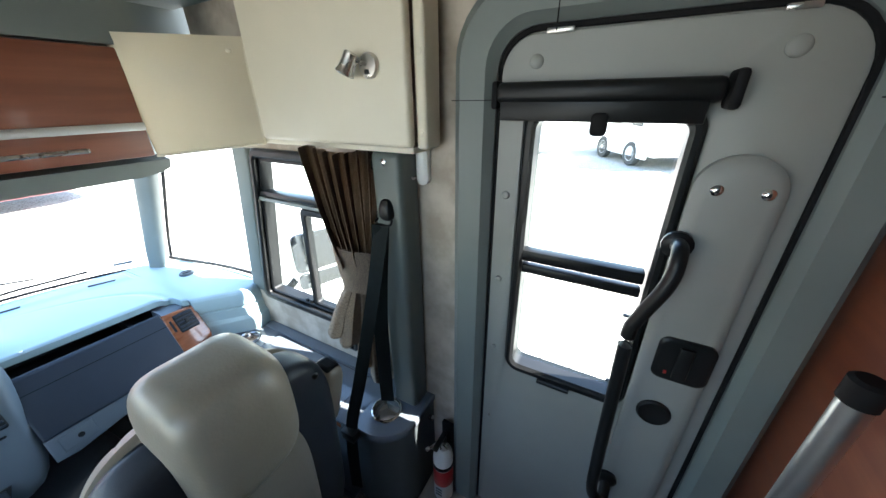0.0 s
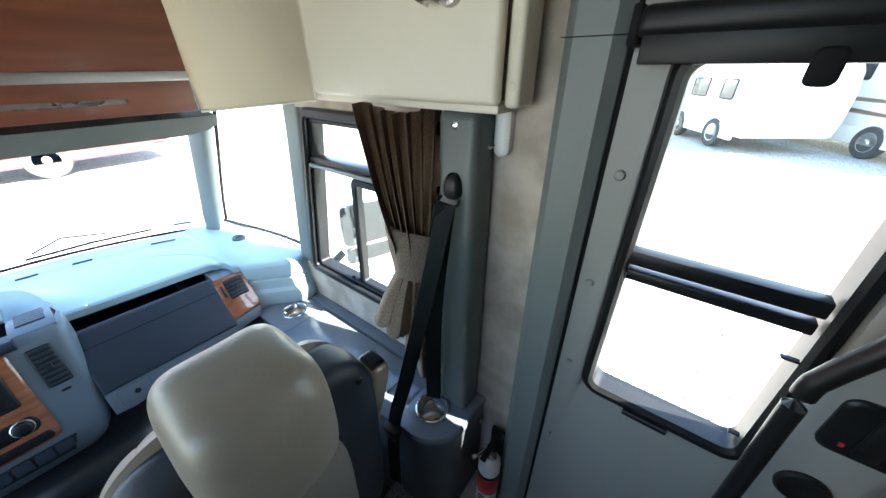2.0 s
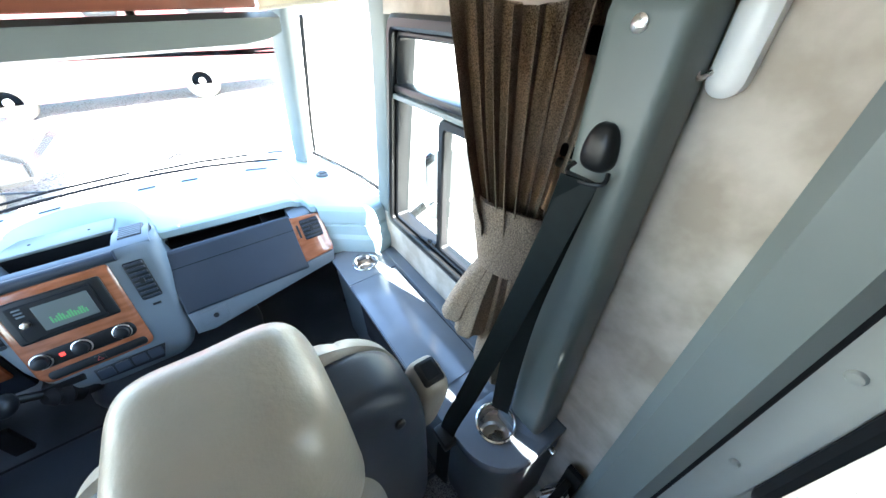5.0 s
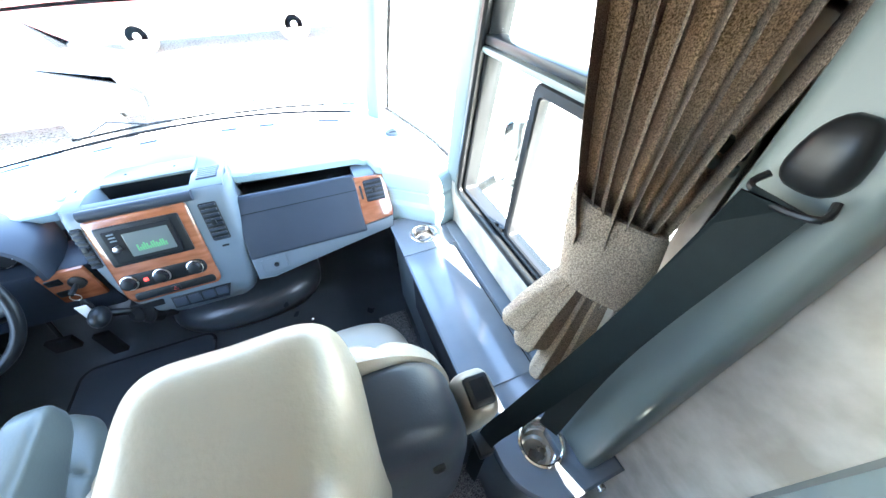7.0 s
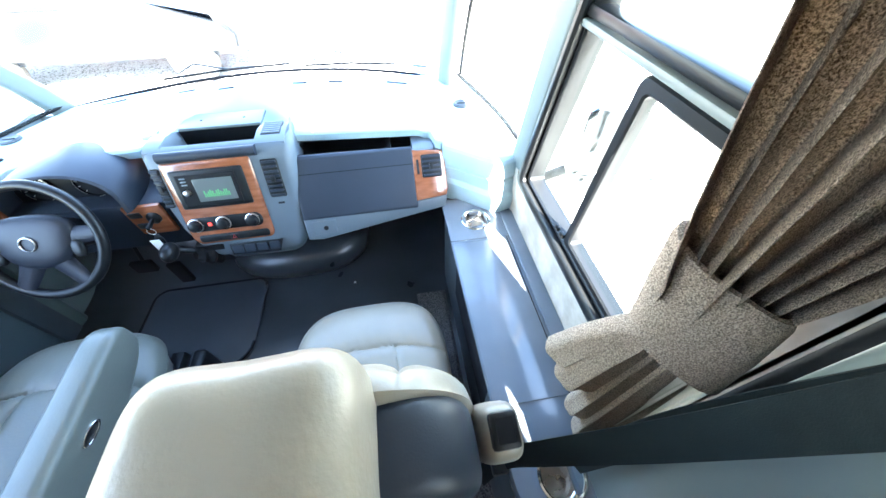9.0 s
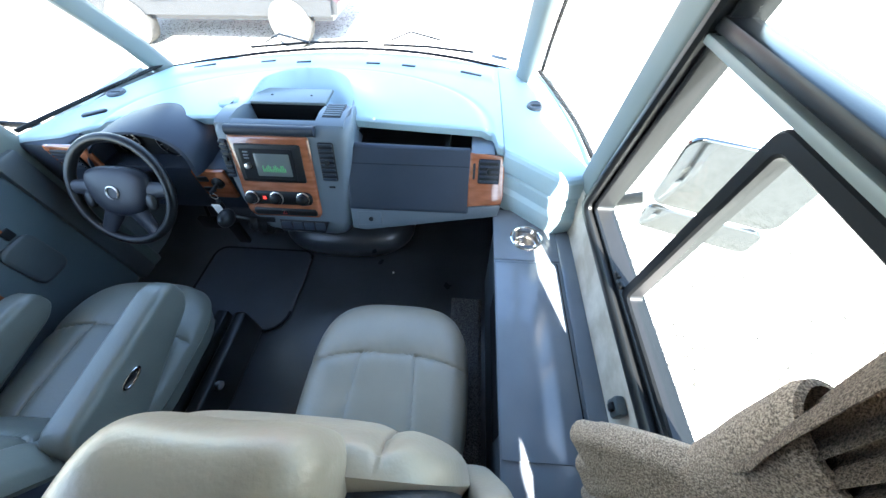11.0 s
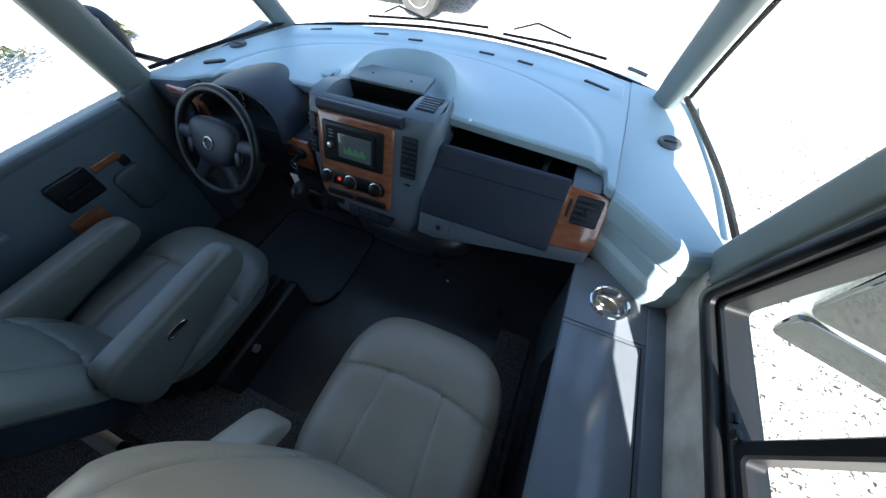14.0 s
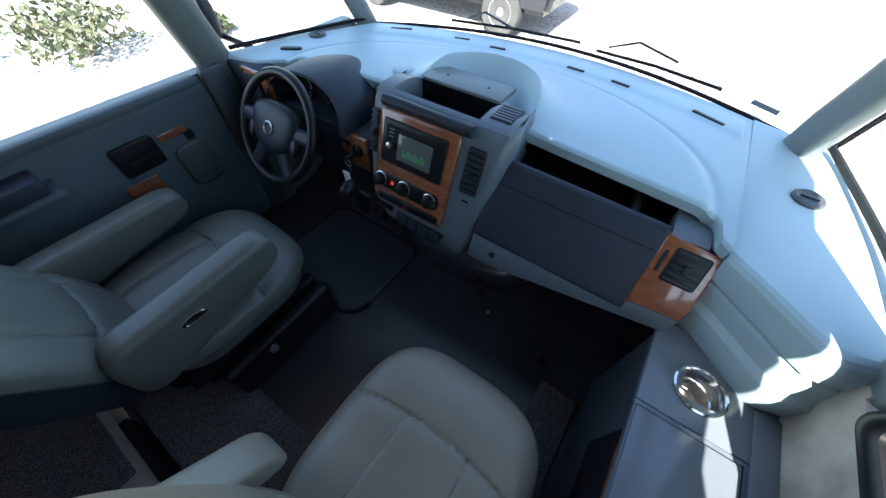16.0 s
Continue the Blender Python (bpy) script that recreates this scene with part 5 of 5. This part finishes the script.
ps, bx = seat(pose(0.497, 0.60, 0.0), "light taupe leather passenger captain seat with dark shell", LEATHER, 3, 0.63)
headrest(ps, bx, 0.588, LEATHER, 0.20, 0.262, 0.19, -0.045, 0.0, -0.06)
armrest(ps, "armrest", -0.235, -0.27, -0.11, 0.60, 0.44, LEATHER, 0.075, 0.14, 0.08)
pod = part("belt_pod", superform(0.062, 0.08, 0.22, 4.5, 3.6, 28, 18), LEATHER, ps, "padded belt guide pod")
pod.matrix_basis = pose(0.236, -0.235, 0.635, 12, 5, 0)
part("pod_frame", boxed((-0.02, -0.022, 0.09), (0.02, 0.024, 0.1125), 0.006), BLACK, pod, "black belt slot")
part("pod_slot", boxed((-0.012, -0.014, 0.112), (0.012, 0.016, 0.1135)), RUBBER, pod)
part("button", turned(bm_new(), bx @ Vector((0.15, -0.105, 0.585)), (0, -1, 0), [(0.007, 0), (0.007, 0.004), (0.004, 0.006)], 12), BLACK, ps)

ds, bx = seat(pose(-0.335, 0.63, 0.0), "leather driver captain seat with two armrests, colour darkened for shade", LEATHER_SHADED, 28)
headrest(ds, bx, 0.70, LEATHER_SHADED)
armrest(ds, "armrest", 0.20, -0.26, 0.16, 0.46, 0.48, LEATHER_SHADED, 0.08, 0.20, 0.10, True)
armrest(ds, "armrest", -0.21, -0.31, 0.12, 0.44, 0.44, LEATHER_SHADED, 0.08, 0.15, 0.09)

for sx in (-1, 1):
    part("slide_cover", boxed((sx * 0.235 - 0.022, -0.16, 0.0), (sx * 0.235 + 0.022, 0.23, 0.155), 0.015, 3), BLACK, ds, "black plastic slide cover")
part("recline_knob", turned(bm_new(), (0.257, -0.02, 0.12), (1, 0, 0), [(0.014, 0), (0.014, 0.012), (0.008, 0.016)], 16), STEEL, ds)

# ---- driver door panel on the left wall ----
dd_ = thing("driver_door", Matrix.Identity(4), "grey-green moulded driver door panel with wood accents", "door panel")
part("panel", plate(rrect(0.62, 0.30, 0.90, 0.59, 0.05, 6), XP, -0.739, -0.722, 0.01), DOORBLUE, dd_)
part("sill", boxed((-0.74, 0.10, 0.594), (-0.70, 1.03, 0.622), 0.008), DOORBLUE, dd_)
hl = part("handle_bezel", plate(rrect(0.757, 0.467, 0.125, 0.10, 0.012), XP, -0.722, -0.712, 0.004), BLACK, dd_, "black door handle bezel")
part("handle_lever", boxed((-0.712, 0.717, 0.452), (-0.70, 0.797, 0.472), 0.004), RUBBER, hl)
for lo_, hi_ in (((-0.722, 0.83, 0.475), (-0.716, 0.92, 0.50)), ((-0.722, 0.665, 0.335), (-0.716, 0.765, 0.395))):
    part("wood_accent", boxed(lo_, hi_, 0.004), ORANGEWOOD, dd_, "wood accent trim")
part("pull_pocket", plate(rrect(0.90, 0.36, 0.11, 0.16, 0.03), XP, -0.722, -0.708, 0.006), DARKGREY, dd_)
part("window_switch", plate(rrect(0.92, 0.462, 0.03, 0.035, 0.006), XP, -0.722, -0.717, 0.002), BLACK, dd_)
pd = thing("pedals", Matrix.Identity(4), "black brake and accelerator pedals under the dashboard", "pedals")
part("brake_pedal", boxed((-0.47, 1.26, 0.13), (-0.39, 1.28, 0.19), 0.004), RUBBER, pd)
part("accelerator_pedal", boxed((-0.33, 1.24, 0.06), (-0.28, 1.26, 0.18), 0.004), RUBBER, pd)
part("pedal_arm", tube(bm_new(), [(-0.43, 1.28, 0.17), (-0.43, 1.36, 0.4)], 0.008, 8), BLACK, pd)

# ---- outside ----
gnd = bm_new()
gn = 60
rows = [[(x, y, -0.95) for x in np.concatenate((-np.geomspace(900, 0.5, gn), np.geomspace(0.5, 900, gn)))] for y in np.concatenate((-np.geomspace(900, 0.5, gn), np.geomspace(0.5, 900, gn)))]
ring_loft(gnd, rows, False, False)
structure("ground", gnd, GRAVEL, "pale sunlit gravel yard")

# own vehicle: hull below the windows, so that the cab stands on something
structure("wall_hull", boxes(((0.99, -1.6, -0.7), (1.09, 1.62, -0.3)), ((-0.81, -1.6, -0.7), (-0.75, 1.62, -0.3)), ((-0.6, 1.9, -0.6), (0.95, 2.0, 0.55))), VEHICLE_WHITE, "white lower body of the motorhome")

# wipers
for x0, y0, x1, y1 in ((-0.292, 1.90, 0.222, 1.985), (0.295, 1.95, 0.701, 1.89)):
    wp = thing("wiper", Matrix.Identity(4), "black windscreen wiper resting on the glass", "wiper", "windscreen wipers")
    part("blade", tube(bm_new(), [(x0, y0, 0.635), ((x0 + x1) / 2, (y0 + y1) / 2 + 0.012, 0.638), (x1, y1, 0.635)], 0.005, 6), RUBBER, wp)
    part("arm", tube(bm_new(), [(x0 + 0.02, y0 + 0.10, 0.62), (x0 + 0.12, y0 + 0.06, 0.668), (x0 + 0.26, y0 + 0.035, 0.645)], 0.004, 6), BLACK, wp)


def door_mirror(m, label, reach, shell=VEHICLE_WHITE):
    mr = thing("door_mirror", m, label, "mirror", "door mirrors")
    part("housing", superform(0.32, 0.14, 0.34, 2.8, 3.0, 28, 16), shell, mr)
    part("glass", plate(rrect(0, 0.045, 0.29, 0.20, 0.03, 5), YP, -0.06, -0.074, 0.002), MIRROR, mr, "large mirror glass")
    part("glass", plate(rrect(0, -0.11, 0.28, 0.08, 0.02, 5), YP, -0.058, -0.072, 0.002), MIRROR, mr, "small wide-angle mirror glass")
    part("arm", tube(bm_new(), [(-0.05, 0.04, -0.08), (reach, 0.12, -0.30)], 0.02, 10), BLACK, mr)
    return mr


door_mirror(pose(1.36, 1.08, 0.64, 0, 0, -20), "white motorhome door mirror with two glasses", -0.28)
door_mirror(pose(-1.06, 1.26, 0.67, 0, 0, 20) @ Matrix.Scale(0.58, 4), "black motorhome door mirror with two glasses", 0.60, SHELL)


def wheel(parent, x, y, r=0.42, side=-1):
    t_ = part("wheel", turned(bm_new(), (x, y, r), (0, side, 0), [(r * 0.6, -0.1), (r * 0.95, -0.11), (r, -0.08), (r, 0.08), (r * 0.95, 0.11), (r * 0.62, 0.1)], 28), TYRE, parent)
    part("rim", turned(bm_new(), (x, y, r), (0, side, 0), [(r * 0.62, 0.06), (r * 0.6, 0.105), (r * 0.5, 0.09), (r * 0.2, 0.10), (r * 0.12, 0.13), (r * 0.02, 0.13)], 24), ALU, t_, "bright wheel rim")


def motorhome(m, length, height, colour, stripe, label, wins=4):
    """Local x along the vehicle, side facing -y."""
    mh = thing("motorhome", m, label, "motorhome", "parked motorhomes")
    L = length / 2
    side = [(-L, 0.45), (L * 0.96, 0.45), (L, 0.9), (L, 1.6), (L * 0.93, height * 0.85), (L * 0.86, height), (-L * 0.98, height), (-L, height * 0.96)]
    bm = bm_new()
    ring_loft(bm, [[(u, v * 1.2, z) for u, z in side] for v in (0, 2.0)])
    bmesh.ops.bevel(bm, geom=bm.edges[:], offset=0.06, segments=2, affect="EDGES")
    part("body", bm, colour, mh)
    part("skirt", boxed((-L + 0.1, -0.02, 0.32), (L - 0.5, 0.1, 0.75), 0.03), colour, mh)
    for k in range(wins):
        x = -L + (k + 0.7) * length / (wins + 0.6)
        wn = part("window", plate(rrect(x, height * 0.66, 0.55 + 0.25 * (k % 2), 0.5, 0.06), YP, 0.0, -0.02, 0.005), DARKGLASS, mh)
        part("frame", frame_ring(rrect(x, height * 0.66, 0.61 + 0.25 * (k % 2), 0.56, 0.07), rrect(x, height * 0.66, 0.55 + 0.25 * (k % 2), 0.5, 0.06), YP, 0.0, -0.03, 0.005), BLACK, wn)
    for k, z in enumerate((1.0, 1.12, 1.5)):
        sb = bm_new()
        ring_loft(sb, [[(x, -0.006, z + 0.12 * math.sin((x + L) * 0.45 + k) + w_) for w_ in (0, 0.05 + 0.05 * math.sin((x + L) / length * 3.1))] for x in np.linspace(-L + 0.1, L * 0.9, 24)], False, False)
        bmesh.ops.solidify(sb, geom=sb.faces[:], thickness=0.004)
        part("stripe", sb, stripe, mh)
    for x in (-L * 0.32, L * 0.46):
        wheel(mh, x, 0.08, 0.42)
    part("tail_lamp", boxed((-L - 0.01, 0.15, 0.9), (-L + 0.02, 0.35, 1.05), 0.01), RED, mh)
    part("tail_lamp", boxed((-L - 0.01, 2.05, 0.9), (-L + 0.02, 2.25, 1.05), 0.01), RED, mh)
    part("awning_box", boxed((-L * 0.8, -0.1, height - 0.16), (L * 0.5, 0.02, height - 0.02), 0.03), WHITE, mh)
    return mh


motorhome(pose(14.4, 5.6, -0.95, 0, 0, -97), 5.6, 2.6, VEHICLE_WHITE, TAN, "white motorhome with tan stripes parked on gravel")
motorhome(pose(15.2, 0.3, -0.95, 0, 0, -148), 5.0, 2.5, VEHICLE_WHITE, WHITE, "plain white van-based motorhome parked on gravel", 3)
motorhome(pose(16.2, -2.8, -0.95, 0, 0, -150), 8.0, 3.3, VEHICLE_WHITE, TAN, "white motorhome with brown swirl stripes on gravel")
motorhome(pose(-1.3, 11.8, -0.95, 0, 0, 0), 9.5, 3.3, VEHICLE_RED, WHITE, "maroon motorhome with white swirl stripes on gravel")


def car(m, label):
    c = thing("parked_car", m, label, "car")
    prof_ = [(-2.1, 0.35), (2.1, 0.35), (2.15, 0.65), (1.9, 0.85), (1.0, 0.95), (0.5, 1.42), (-0.9, 1.45), (-1.6, 1.0), (-2.1, 0.95)]
    b_ = bm_new()
    ring_loft(b_, [[(u, v, z) for u, z in prof_] for v in (0.0, 1.7)])
    bmesh.ops.bevel(b_, geom=b_.edges[:], offset=0.08, segments=2, affect="EDGES")
    part("body", b_, DARKGLASS, c)
    part("window", plate([(-1.2, 1.0), (0.75, 1.0), (0.42, 1.36), (-0.85, 1.38)], YP, 0.02, -0.01, 0.005), DARKGLASS, c)
    for x in (-1.3, 1.35):
        wheel(c, x, 0.06, 0.33)
    return c


car(pose(-3.5, 6.1, -0.95, 0, 0, 0), "dark parked car with bright wheel rims on gravel")


def shrub(m, r, h, label):
    s = thing("shrub", m, label, "shrub", "dry shrubs")
    for k in range(7):
        a = k * 0.9
        part("stem", tube(bm_new(), [(0, 0, 0), (r * 0.3 * math.cos(a), r * 0.3 * math.sin(a), h * 0.4), (r * 0.6 * math.cos(a), r * 0.6 * math.sin(a), h * 0.7)], [0.02, 0.014, 0.006], 6), TAN, s)
    rng = random.Random(5)
    bm = bm_new()
    for k in range(900):
        a, q, zz = rng.uniform(0, 6.28), r * math.sqrt(rng.random()) * rng.uniform(0.6, 1.1), rng.random()
        c_ = Vector((q * math.cos(a), q * math.sin(a), h * (0.15 + 0.85 * zz * (1 - 0.5 * (q / r) ** 2))))
        sz = rng.uniform(0.03, 0.07)
        d1 = Vector((rng.gauss(0, 1), rng.gauss(0, 1), rng.gauss(0, 1))).normalized() * sz
        d2 = d1.cross(Vector((rng.gauss(0, 1), rng.gauss(0, 1), rng.gauss(0, 1)))).normalized() * sz * 0.5
        bm.faces.new([bm.verts.new(p) for p in (c_ - d1, c_ + d2, c_ + d1, c_ - d2)])
    part("leaves", bm, BUSH, s)
    return s


shrub(pose(-6.6, 1.9, -0.95), 0.75, 0.8, "dry green shrub growing in pale gravel")
shrub(pose(-6.0, 3.4, -0.95), 0.35, 0.3, "small dry shrub growing in pale gravel")
shrub(pose(-7.6, 0.3, -0.95), 0.7, 0.7, "dry green shrub growing in pale gravel")

# ---- last small things ----
stk = boxed((-0.035, -0.002, -0.006), (0.035, 0.002, 0.006), 0.001)
solid("windscreen_sticker", stk, CONSOLE_GREY, "small grey sticker on the windscreen glass", "sticker", "", pose(0.80, ws(0.80, 0.665) + 0.012, 0.665, -35, 0, -28))
sill = thing("window_shelf", Matrix.Identity(4), "dark blue-grey shelf panel under the driver side window", "shelf")
part("board", boxed((-0.738, 0.12, 0.50), (-0.63, 0.56, 0.515), 0.004), DOORBLUE, sill)
part("box", boxed((-0.72, 0.38, 0.515), (-0.64, 0.54, 0.56), 0.006), DASHDARK, sill, "dark plastic bin on the shelf")
solid("floor_dot", turned(bm_new(), (0.391, 1.16, 0.0), (0, 0, 1), [(0.005, 0), (0.005, 0.002), (0.002, 0.003)], 12), WHITE, "small white raised dot on the cab floor", "plug")
